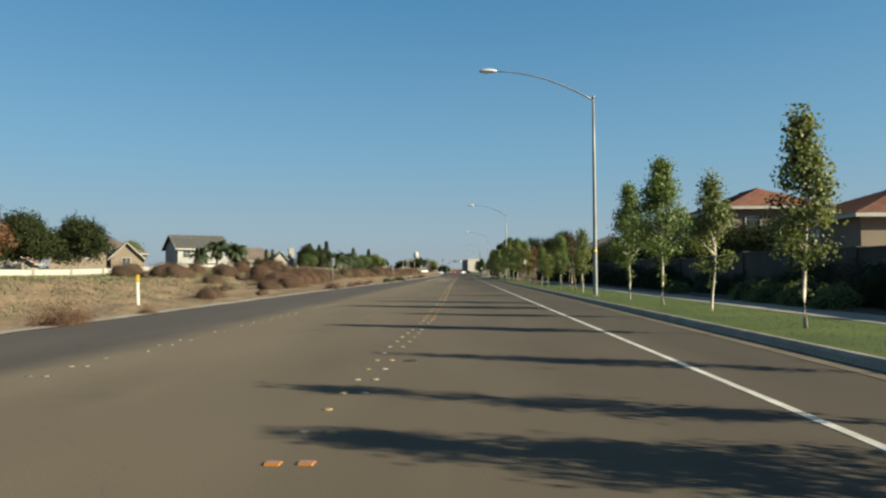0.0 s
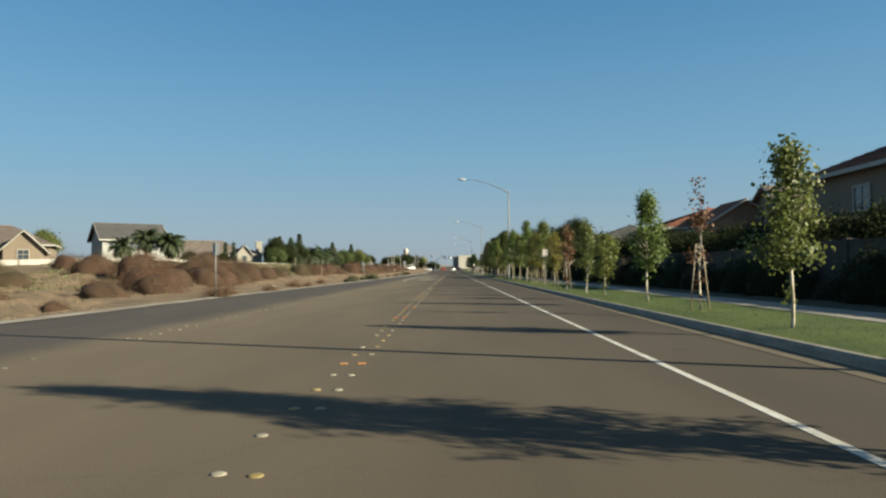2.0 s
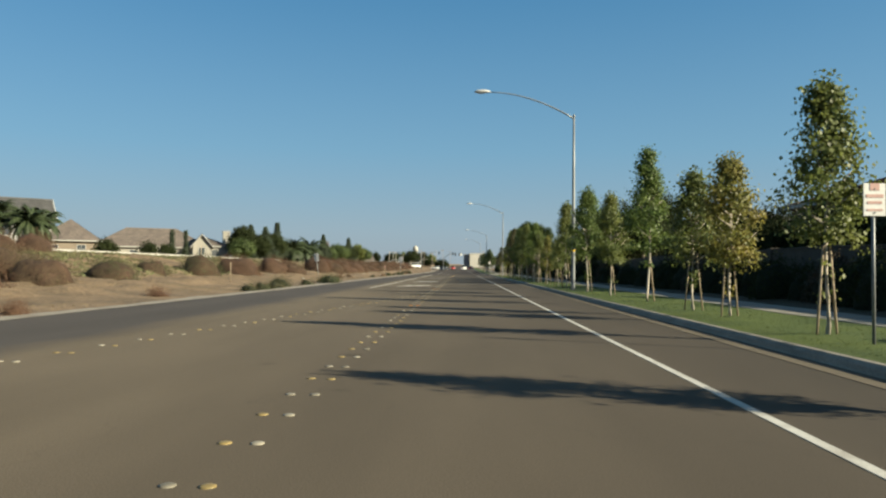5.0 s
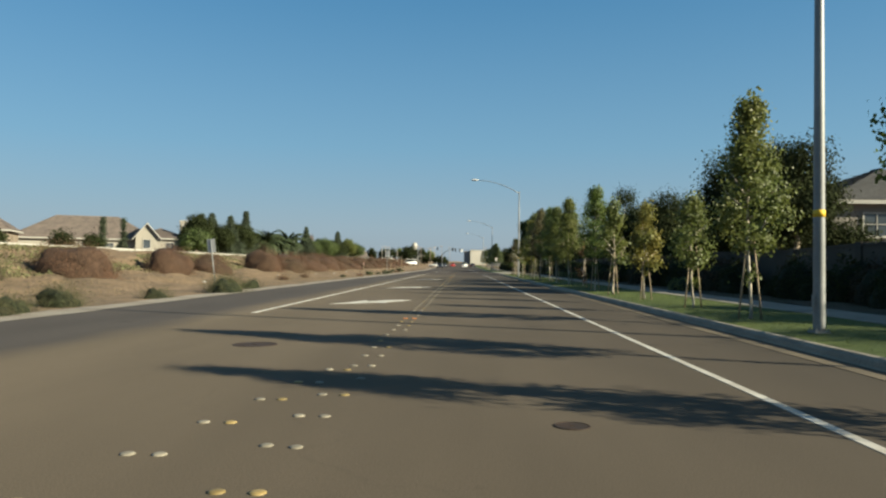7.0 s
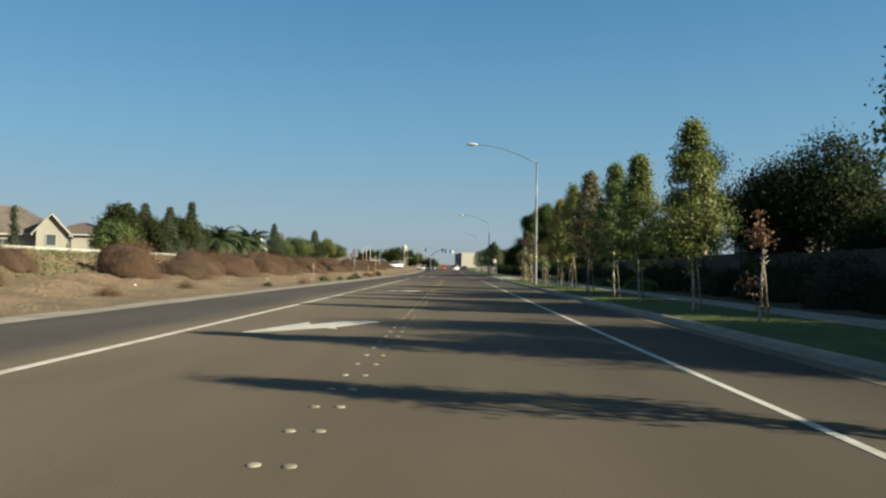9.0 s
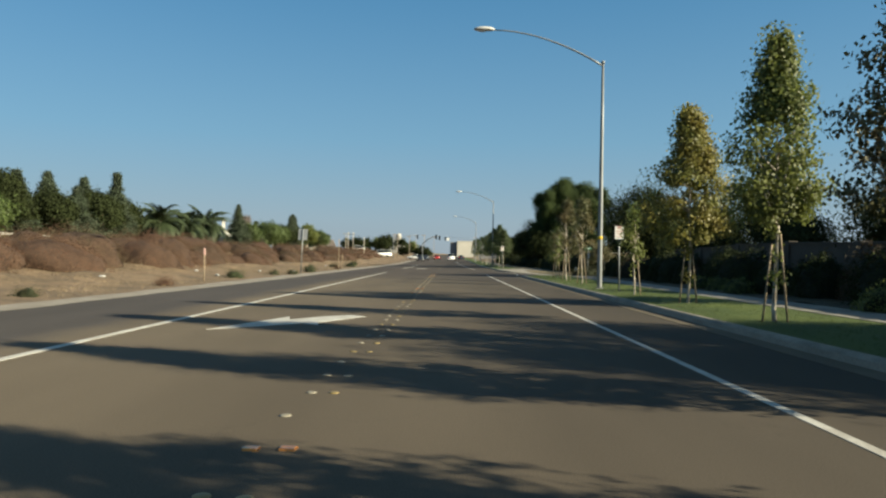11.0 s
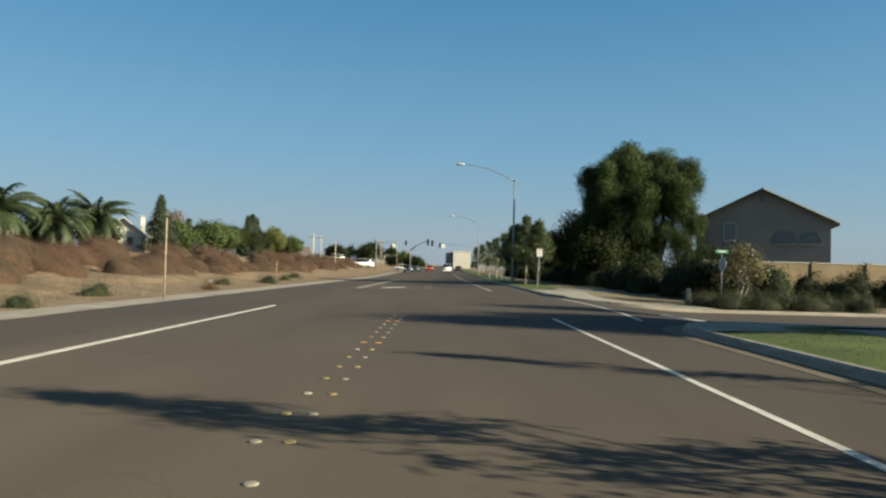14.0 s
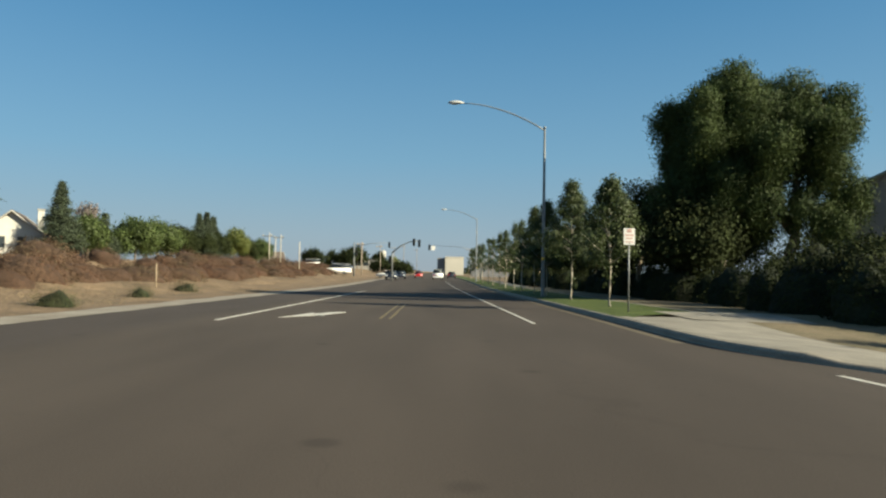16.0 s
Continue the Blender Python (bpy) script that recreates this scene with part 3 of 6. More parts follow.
# ---- painted lines ----
def line_box(pts, width, mat, name, label):
    """A painted stripe 4 mm thick along points."""
    verts, faces = [], []
    for i, p in enumerate(pts):
        a = Vector(pts[min(i + 1, len(pts) - 1)]) - Vector(pts[max(i - 1, 0)])
        s = Vector((a.y, -a.x)).normalized() * width / 2
        z = road_z(*p)
        verts += [(p[0] - s.x, p[1] - s.y, z + .005), (p[0] + s.x, p[1] + s.y, z + .005), (p[0] + s.x, p[1] + s.y, z - .01), (p[0] - s.x, p[1] - s.y, z - .01)]
    for i in range(len(pts) - 1):
        a = i * 4
        faces += [(a, a + 1, a + 5, a + 4), (a + 1, a + 2, a + 6, a + 5), (a + 3, a, a + 4, a + 7)]
    n = len(verts)
    faces += [(0, 3, 2, 1), (n - 4, n - 3, n - 2, n - 1)]
    return structure(name, mesh_of(name, verts, faces, mat), label, "road marking")


line_box([(3.16, y) for y in axis((-60, 176, 20), (176, 184.95, 1.5))], 0.095, PAINT_WHITE, "edge_line", "worn white edge line beside the shoulder")
line_box([(3.07 - 0.012 * (y - 208), y) for y in axis((208, 236, 3), (236, 300, 8))], 0.1, PAINT_WHITE, "edge_line", "white edge line beyond the side street")
line_box([(5.42 + 0.62 * math.sin((y - 185) / 16.0 * math.pi), y) for y in axis((185, 199.2, 0.8),)], 0.11, PAINT_WHITE, "edge_line", "white line across the side street's mouth")
line_box([(7.65, 190.6), (7.72, 186.5)], 0.3, PAINT_WHITE, "stop_line", "white stop line on the side street")
line_box([(-4.6, y) for y in axis((101.6, 176, 20), (176, 187.7, 1.5))], 0.13, PAINT_WHITE, "turn_lane_line", "solid white line along the turn lane")
line_box([(-4.54 + 0.004 * (y - 207), y) for y in axis((207.4, 242, 3),)], 0.13, PAINT_WHITE, "turn_lane_line", "solid white line beyond the side street")
for x in (-0.55, -0.8):
    line_box([(x, y) for y in axis((209, 219, 5),)], 0.07, PAINT_YELLOW, "centre_line", "faded yellow centre line beyond the side street")


def turn_arrow(y, x=-2.45, wide=1.0, name="turn_arrow"):
    """White left-turn arrow: a long shaft that bends into a slanting head."""
    outline = ((0.78, 1.55), (1.12, 1.30), (0.42, -0.20), (0.52, -0.66), (0.20, -0.42), (-1.08, -1.75), (-0.34, 0.95), (-0.20, 0.30), (0.30, 1.18))
    bm = bmesh.new()
    vs = [bm.verts.new((x + a * wide, y + b, road_z(x, y) + 0.005)) for a, b in outline]
    bm.faces.new(vs[::-1])
    bmesh.ops.triangulate(bm, faces=bm.faces[:])
    r = bmesh.ops.extrude_face_region(bm, geom=bm.faces[:])
    bmesh.ops.translate(bm, verts=[v for v in r["geom"] if isinstance(v, bmesh.types.BMVert)], vec=(0, 0, -0.012))
    bmesh.ops.recalc_face_normals(bm, faces=bm.faces[:])
    structure(name, (bm, PAINT_WHITE, False), "white left-turn arrow painted in the turn lane", "road marking")


for y in (107.4, 122.5, 144.7):
    turn_arrow(y)
turn_arrow(210.5, -2.7, 0.62)

# ---- raised road markers ----
def dome(r, h, mat, name):
    verts, faces, n = [], [], 10
    for rr, z in ((r, -0.004), (r * 0.97, h * 0.35), (r * 0.72, h * 0.8), (r * 0.3, h)):
        verts += [(rr * math.cos(k * math.tau / n), rr * math.sin(k * math.tau / n), z) for k in range(n)]
    for j in range(3):
        for k in range(n):
            faces.append((j * n + k, j * n + (k + 1) % n, (j + 1) * n + (k + 1) % n, (j + 1) * n + k))
    faces.append(tuple(range(3 * n, 4 * n)))
    return mesh_of(name, verts, faces, mat, True)


def wedge(mat):
    bm = prism(((-0.052, -0.004), (-0.036, 0.014), (0.036, 0.014), (0.052, -0.004)), 0.10, "x")
    bmesh.ops.bevel(bm, geom=bm.edges[:], offset=0.003, segments=1, affect="EDGES")
    me = bpy.data.meshes.new("reflector")
    bm.to_mesh(me)
    bm.free()
    me.materials.append(mat)
    return me


PALE_DOT, YELLOW_DOT, WORN_DOT, REFLECTOR = dome(0.05, 0.012, DOT_WHITE, "dot"), dome(0.05, 0.012, DOT_YELLOW, "dot"), dome(0.05, 0.014, DOT_WORN, "dot"), wedge(DOT_ORANGE)
STEP = 0.914


def marker_row(label, places, lost=0.07, worn_out=False):
    row = thing("marker_row", label, "road markers")
    rnd = random.Random(len(places))
    for x, y, kind in places:
        worn = rnd.random()
        if kind != "r" and worn < lost:
            continue
        me = REFLECTOR if kind == "r" else WORN_DOT if worn_out else (YELLOW_DOT if worn < 0.42 else PALE_DOT)
        part("reflector" if kind == "r" else "dot", me, row, "amber reflector" if kind == "r" else "", pose(x + rnd.uniform(-.012, .012), y + rnd.uniform(-.02, .02), road_z(x, y), 0, 0, rnd.uniform(-8, 8)))
    return row


AMBER = (-1.1, 6.1, 20.4, 24.6, 34.1, 42.6, 46.9, 55.9, 82.7, 100.5, 136.0, 155.6, 159.4, 177.9, 182.6, 185.4)


def centre_x(y):
    """The left markers of the centre row, which bends a little."""
    return float(np.interp(y, (0, 13, 20, 32, 45, 56, 80), (-0.93, -0.90, -0.68, -0.67, -0.74, -0.80, -0.88)))


def centre_rows(first, last):
    """Pairs of markers about 0.91 m apart between the amber reflectors."""
    out = []
    for a, b in zip(AMBER, AMBER[1:]):
        if not first <= a < last:
            continue
        n = round((b - a) / STEP)
        for i in range(n):
            k = "r" if i == 0 else "d"
            y = a + (b - a) * i / n
            out += [(centre_x(y) + 0.215, y, k), (centre_x(y), y, k)]
    return out


marker_row("double row of pale and amber raised markers on the centre line", centre_rows(-2, 100))
marker_row("double row of raised markers along the turn lane", centre_rows(100, 200))
left_row = []
for i in range(76):
    y = -1 + i * STEP
    if y < 68.5:
        left_row += [(-4.86, y, "d"), (-4.66, y, "d")]
marker_row("worn double row of raised markers along the turn lane", left_row, 0.3, True)
cross_row = []
for i in range(27):
    y = 68.9 + i * STEP
    x = -4.86 + (y - 68.5) * 0.156
    cross_row += [(x, y, "d"), (x + 0.2, y, "d")]
marker_row("double row of raised markers crossing towards the centre line", cross_row, 0.05)


# ---- iron covers ----
def iron_cover(x, y, r, label):
    cover = thing("iron_cover", label, "manhole cover", pose(x, y, road_z(x, y)))
    rim = bmesh.new()
    rings = [[rim.verts.new((q * math.cos(k * math.tau / 24), q * math.sin(k * math.tau / 24), z)) for k in range(24)] for q, z in ((r * 1.16, -0.01), (r * 1.14, 0.006), (r * 1.02, 0.008), (r, -0.004))]
    for r0, r1 in zip(rings, rings[1:]):
        for k in range(24):
            rim.faces.new((r0[k], r0[(k + 1) % 24], r1[(k + 1) % 24], r1[k]))
    part("rim", (rim, IRON, False), cover)
    part("lid", (joined(tube([(0, 0, -0.01), (0, 0, 0.005)], (r * 0.985, r * 0.985), 24), box(r * 0.3, r * 0.12, 0.008, 0, 0, 0.002, 0.002)), IRON, False), cover, "rusty dark lid")
    return cover


iron_cover(-2.62, 95.0, 0.28, "dark rusty iron manhole cover in the asphalt")
iron_cover(-0.42, 11.4, 0.085, "small dark iron valve cover in the asphalt")
iron_cover(1.21, 90.0, 0.12, "small dark iron valve cover in the asphalt")

# ---- street lamps ----
def street_lamp(y, x=6.15):
    lamp = thing("street_lamp", "tall galvanised street lamp with a curved arm over the road", "street lamp", pose(x, y, verge_z(x, y)), "street lamps along the kerb")
    part("pole", (tube([(0, 0, -0.1), (0, 0, 0.1), (0, 0, 3), (0, 0, 6), (0, 0, 8.72)], (0.1, 0.096, 0.085, 0.07, 0.05), 14), STEEL, True), lamp)
    part("base_plate", (box(0.27, 0.27, 0.035, 0, 0, -0.01, 0.008), STEEL, False), lamp)
    for a, b in ((-.1, -.1), (.1, -.1), (-.1, .1), (.1, .1)):
        part("bolt", (tube([(a, b, 0.02), (a, b, 0.07)], (0.016, 0.016), 6), STEEL, False), lamp)
    part("band", (tube([(0, 0, 1.90), (0, 0, 2.02)], (0.0925, 0.0915), 14), BAND, True), lamp, "yellow paint band")
    part("cap", (tube([(0, 0, 8.70), (0, 0, 8.80), (0, 0, 8.83)], (0.07, 0.065, 0.02), 10), STEEL, True), lamp)
    part("hand_hole", (box(0.012, 0.11, 0.2, -0.094, 0, 0.42, 0.003), STEEL, False), lamp)
    pts = []
    for i in range(11):
        u = i / 10
        pts.append((-4.25 * u, 0, 8.62 + 1.33 * (1 - (1 - u) ** 1.9)))
    part("arm", (tube(pts, [0.042 - 0.018 * i / 10 for i in range(11)], 8), STEEL, True), lamp, "curved tapering arm")
    bm = bmesh.new()
    bmesh.ops.create_uvsphere(bm, u_segments=12, v_segments=8, radius=1, matrix=Matrix.Translation((-4.62, 0, 9.97)) @ Matrix.Diagonal((0.42, 0.15, 0.11, 1)))
    for v in bm.verts:
        v.co.z = max(v.co.z, 9.93)
    head = part("lamp_head", (bm, LAMP_HEAD, True), lamp, "pale cobra-head luminaire")
    bm = bmesh.new()
    bmesh.ops.create_uvsphere(bm, u_segments=10, v_segments=6, radius=1, matrix=Matrix.Translation((-4.7, 0, 9.925)) @ Matrix.Diagonal((0.2, 0.11, 0.06, 1)))
    part("lens", (bm, GLASS_LENS, True), head)
    return lamp


for x, y in ((6.15, 33.1), (6.25, 96.6), (6.15, 159.25), (6.12, 227.2), (6.15, 290.0)):
    street_lamp(y, x)


# ---- trees ----
def crown_points(rng, n_clump, per, spread, profile, height, base, width):
    """Clumps of leaves inside an uneven crown; profile gives the half-width at a share of the height."""
    pts = []
    for _ in range(n_clump):
        for _try in range(8):
            u = rng.uniform() ** 0.85
            r = profile(u) * width
            a = rng.uniform(0, math.tau)
            q = r * math.sqrt(rng.uniform(0.12, 1.0))
            if rng.uniform() < 0.35 + 0.65 * q / (r + 1e-6):
                break
        z = base + u * (height - base)
        q *= 0.90 + 0.50 * noise.noise((math.cos(a) * 2.0, math.sin(a) * 2.0, z * 2.1 + width * 40))
        c = np.array([q * math.cos(a), q * math.sin(a), z])
        m = int(per * rng.uniform(0.5, 1.5))
        e = rng.normal(size=(m, 3))
        pts.append(np.concatenate([c + e * spread * np.array([1, 1, 0.8]), e * 0.45 + np.array([math.cos(a), math.sin(a), 0.55]) * (0.3 + q / width)], 1))
    return np.concatenate(pts)


def street_profile(u):
    return 0.55 + 0.50 * math.sin(min(1.0, u * 3.4 + 0.12) * math.pi / 2) if u < 0.28 else max(0.07, 1.05 * (1 - ((u - 0.28) / 0.74) ** 1.12))


def vase_profile(u):
    return 0.28 + 0.85 * u if u < 0.75 else max(0.1, 0.92 * (1 - ((u - 0.75) / 0.3) ** 2))


def round_profile(u):
    return max(0.08, math.sin(min(1.0, 0.12 + u * 0.9) * math.pi) ** 0.8)


def street_tree_meshes(seed, height, width, mat, bark, sparse=1.0, leader=0.0, base=None, form=street_profile):
    """Trunk with limbs, and a pyramid crown of small leaves."""
    rng = np.random.default_rng(seed)
    base = base or height * rng.uniform(0.30, 0.36)
    lean = rng.uniform(-0.06, 0.06, 2)
    path = [(0, 0, -0.08)] + [(lean[0] * t * 2 + 0.03 * math.sin(t * 9 + seed), lean[1] * t * 2 + 0.03 * math.cos(t * 7 + seed), height * t) for t in (0.04, 0.15, 0.3, 0.45, 0.6, 0.75, 0.9)]
    r0 = 0.016 + 0.0045 * height
    trunk = [tube(path, [r0 * 1.25, r0 * 1.05, r0, r0 * .9, r0 * .75, r0 * .55, r0 * .35, r0 * .15], 8)]
    for _ in range(14):
        u = rng.uniform(0.0, 0.7)
        z = base + u * (height - base) * 0.9
        a = rng.uniform(0, math.tau)
        length = form(u + 0.1) * width * rng.uniform(0.6, 0.95)
        p0 = Vector((lean[0] * z / height * 2, lean[1] * z / height * 2, z * 0.97))
        p1 = p0 + Vector((math.cos(a) * length * 0.5, math.sin(a) * length * 0.5, length * 0.35))
        p2 = p0 + Vector((math.cos(a) * length, math.sin(a) * length, length * 0.85))
        trunk.append(tube([p0, p1, p2], (0.022, 0.014, 0.005), 5))
    bm = joined(*trunk)
    me = bpy.data.meshes.new("trunk")
    bm.to_mesh(me)
    bm.free()
    me.materials.append(bark)
    me.polygons.foreach_set("use_smooth", [True] * len(me.polygons))
    n = int(136 * sparse * (height / 4.5) * (width / 0.95))
    pts = crown_points(rng, n, 88, 0.13, form, height, base, width)
    if leader:
        z = rng.uniform(height - 0.5, height + leader, 90)
        tip = np.stack([rng.normal(size=90) * 0.1, rng.normal(size=90) * 0.1, z], 1)
        pts = np.concatenate([pts, np.concatenate([tip, rng.normal(size=(90, 3))], 1)])
    low = crown_points(rng, max(3, int(n * 0.06)), 14, 0.08, lambda u: 0.12, base, base * 0.35, width)
    pts = np.concatenate([pts, low])
    return me, leaves("crown", pts[:, :3], 0.073, rng, mat, 0.85, 0.6, 0.0, 4, pts[:, 3:])


def street_tree(seed, x, y, height, width, mat, label, stakes=0, sparse=1.0, bark=BARK_PALE, leader=0.25, z=None, base=None, form=street_profile):
    trunk, crown = street_tree_meshes(seed, height, width, mat, bark, sparse, leader, base, form)
    tree = thing("street_tree", label, "tree", pose(x, y, verge_z(x, y) if z is None else z, 0, 0, 0), "young street trees on the lawn verge")
    part("trunk", trunk, tree)
    part("crown", crown, tree)
    rnd = random.Random(seed)
    angle = rnd.uniform(-0.5, 0.5)
    for k in range(stakes):
        a = angle + k * math.tau / stakes if stakes > 1 else angle
        dx, dy = 0.19 * math.cos(a), 0.19 * math.sin(a)
        h = rnd.uniform(1.4, 1.75)
        stake = part("stake", (tube([(dx * 1.2, dy * 1.2, -0.1), (dx * 0.38, dy * 0.38, h)], (0.021, 0.02), 7), STAKE, True), tree, "round wooden stake")
        part("tie", (tube([(dx * 0.45, dy * 0.45, h - 0.12), (dx * 0.25, dy * 0.25 + 0.03, h - 0.10), (0, 0.04, h - 0.1)], (0.012, 0.012, 0.012), 5), RUBBER, False), tree)
    return tree


BR, DG = LEAF_BROWN, LEAF_DEEP
G, YL, RD, OL = LEAF_GREEN, LEAF_YELLOW, LEAF_RED, LEAF_OLIVE
LG = "young green-leaved street tree on the lawn"
LY = "young street tree with leaves turning yellow"
LR = "slim staked street tree with red-brown autumn leaves"
LO = "olive-green street tree with a pale trunk"
TREES = (
    (6.6, 0.0, 4.2, 0.9, G, LG, 0, 1.1), (6.6, 4.2, 3.3, 0.75, G, LG, 0, 0.8), (6.6, 6.2, 3.6, 0.3, YL, LY, 0, 0.7), (6.6, 9.6, 3.2, 0.35, YL, LY, 0, 0.7), (6.6, 14.9, 4.05, 0.52, OL, LG, 0, 0.9), (6.65, 19.9, 3.6, 0.52, OL, LO, 0, 0.8), (6.6, 24.2, 4.65, 0.95, G, LG, 0, 0.9), (6.6, 28.7, 4.4, 0.75, G, LG, 0, 0.9),
    (6.3, 37.4, 3.2, 0.54, OL, LO, 0, 0.9), (6.6, 42.7, 3.1, 0.24, RD, LR, 2, 0.2), (6.65, 47.5, 3.4, 0.55, G, LG, 0, 0.9), (6.4, 52.4, 2.45, 0.6, OL, LG, 0, 0.85),
    (6.4, 56.2, 3.1, 0.4, OL, LO, 0, 0.9), (6.3, 60.9, 3.1, 0.42, RD, LR, 2, 0.5), (6.4, 65.8, 3.05, 0.58, YL, LY, 2, 0.95), (6.6, 72.2, 4.2, 0.72, OL, LO, 2, 0.8),
    (6.7, 76.7, 3.6, 0.7, YL, LY, 2, 0.9), (6.6, 78.9, 3.6, 0.7, OL, LO, 2, 0.9), (6.7, 83.8, 5.0, 0.72, G, LG, 1, 0.9), (6.6, 89.2, 4.1, 0.75, OL, LG, 1, 0.9),
    (6.35, 93.1, 4.75, 0.95, G, LG, 1, 1.0), (6.35, 99.7, 4.7, 0.82, OL, LO, 2, 0.95), (6.45, 103.7, 3.0, 0.5, OL, LO, 2, 0.9), (6.35, 108.3, 3.2, 0.46, YL, LY, 3, 0.95),
    (6.2, 112.5, 3.75, 0.58, OL, LO, 3, 0.85), (6.3, 116.9, 4.65, 0.86, G, LG, 2, 1.0), (6.85, 123.5, 2.3, 0.2, RD, "bare reddish sapling tied to a stake", 1, 0.25),
    (6.6, 127.0, 5.1, 1.0, OL, LG, 1, 1.1), (6.6, 132.5, 5.0, 0.98, OL, LO, 1, 1.1), (6.65, 136.4, 5.3, 1.05, G, LG, 1, 1.1), (6.45, 140.6, 5.5, 1.2, BR, "street tree with thinning brown-green crown", 3, 0.9),
    (6.4, 144.9, 5.5, 0.92, OL, LO, 2, 1.0), (6.62, 150.4, 5.2, 1.2, YL, LY, 2, 1.3), (6.22, 154.4, 2.9, 0.40, OL, "sparse small street tree beside its stake", 1, 0.32),
    (6.42, 164.4, 4.0, 0.72, BR, "street tree with sparse brownish leaves", 2, 0.38), (6.53, 169.4, 4.3, 0.95, BR, "thin street tree with a sparse crown", 2, 0.36), (6.72, 174.2, 2.95, 0.42, OL, "thin small street tree tied to stakes", 2, 0.42),
    (6.7, 215.3, 4.6, 1.3, DG, LG, 0, 1.0), (6.7, 222.6, 5.4, 1.5, DG, LG, 0, 1.0), (6.6, 229.2, 5.2, 1.4, DG, LG, 0, 1.0), (6.7, 234.8, 5.4, 1.25, DG, LG, 0, 1.0),
    (6.6, 240.5, 5.0, 0.95, DG, LG, 0, 0.9), (6.7, 246, 5.3, 1.0, DG, LG, 0, 0.9), (6.6, 252, 5.0, 0.95, DG, LG, 0, 0.9), (6.7, 259, 5.2, 1.0, DG, LG, 0, 0.9),
    (6.6, 266, 5.0, 1.0, DG, LG, 0, 0.8), (6.7, 274, 5.3, 1.0, DG, LG, 0, 0.8), (6.6, 283, 5.1, 1.0, DG, LG, 0, 0.8), (6.7, 293, 5.3, 1.1, DG, LG, 0, 0.8), (6.6, 304, 5.2, 1.1, DG, LG, 0, 0.8), (6.7, 316, 5.4, 1.1, DG, LG, 0, 0.8),
)
for i, (x, y, h, w, mat, label, stakes, sparse) in enumerate(TREES):
    street_tree(100 + i, x, y, h - 0.2, w, mat, label, stakes, sparse * (1.0 if y < 200 else 0.75 if y < 236 else 0.4), BARK_PALE, 0.05 if y == 52.4 else 0.3, None, None, vase_profile if y == 52.4 else round_profile if y in (65.8, 76.7, 103.7) else street_profile)


def lump_core(rng, sx, sy, sz, mat, name="core", rough=0.25):
    bm = bmesh.new()
    bmesh.ops.create_icosphere(bm, subdivisions=3, radius=1)
    off = rng.uniform(0, 50)
    for v in bm.verts:
        k = 1 + rough * noise.noise(v.co * 1.6 + Vector((off, off, off)))
        v.co = Vector((v.co.x * sx * k, v.co.y * sy * k, max(-0.12, v.co.z) * sz * k))
    me = bpy.data.meshes.new(name)
    bm.to_mesh(me)
    bm.free()
    me.materials.append(mat)
    me.polygons.foreach_set("use_smooth", [True] * len(me.polygons))
    return me


def shell_points(rng, n, sx, sy, sz, rough=0.25, thick=0.14):
    """Points in an uneven shell over a rounded lump."""
    d = rng.normal(size=(n, 3))
    d[:, 2] = np.abs(d[:, 2]) - 0.1
    d /= np.linalg.norm(d, axis=1)[:, None]
    off = rng.uniform(0, 50)
    k = np.array([1 + rough * noise.noise(Vector(v) * 2.2 + Vector((off, off, off))) for v in d])
    r = k * (1 + rng.normal(size=n) * thick * 0.5)
    return d * r[:, None] * np.array([sx, sy, sz])


def shell_leaves(rng, n, sx, sy, sz, rough, soft, leaf, mat, aspect, droop):
    pts = shell_points(rng, n, sx, sy, sz, rough, soft)
    return leaves("foliage", pts, leaf, rng, mat, aspect, droop, 0.0, 3, pts / np.array([sx, sy, sz]) ** 2 * sx)


SHRUBS = {}


def shrub(kind, name, label, category, x, y, z, s, turn, mat, core, sx, sy, sz, n, leaf, group, rough=0.25, aspect=0.5, droop=0.0, soft=0.16, heart=0.9):
    """A rounded bush: a solid lump, in place of twigs and inner shade, under a shell of leaves. Alike bushes share
    meshes.
    """
    if kind not in SHRUBS:
        rng = np.random.default_rng(abs(hash(kind[1])) % 9999 if isinstance(kind[1], int) else 7)
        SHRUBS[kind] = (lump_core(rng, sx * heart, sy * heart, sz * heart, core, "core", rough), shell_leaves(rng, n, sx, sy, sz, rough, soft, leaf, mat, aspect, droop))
    ob = thing(name, label, category, pose(x, y, z, 0, 0, turn) @ Matrix.Diagonal((s, s, s, 1)), group)
    ob.scale = (s, s, s)
    part("core", SHRUBS[kind][0], ob)
    part("foliage", SHRUBS[kind][1], ob)
    return ob


# ---- dry brown bushes on the bank ----
BUSHES = []
rnd = random.Random(5)
for y, x, s in ((45, -15.0, 0.55), (51.5, -16.2, 0.38), (57, -19.0, 0.5), (50.5, -13.4, 0.30), (56, -14.3, 0.62), (60, -13.6, 0.8), (63, -15.6, 0.8), (66.5, -15.8, 0.9), (69, -18.5, 1.1), (73.5, -15.6, 1.0), (77, -17.8, 1.1), (81, -15.4, 0.85), (85, -17.2, 1.0), (90, -18.5, 0.9), (95, -16.4, 0.7), (103, -18.0, 0.6), (109, -17.2, 0.85), (116, -16.8, 0.95), (126.5, -17.0, 0.9), (131.5, -16.2, 0.8), (138, -18.5, 0.6), (145, -16.6, 1.1), (150, -15.4, 0.8), (156, -17.0, 1.05), (161, -16.0, 0.9), (166, -17.4, 1.05), (170, -15.8, 0.9), (174, -17.0, 1.1)):
    BUSHES.append((x, y, s))
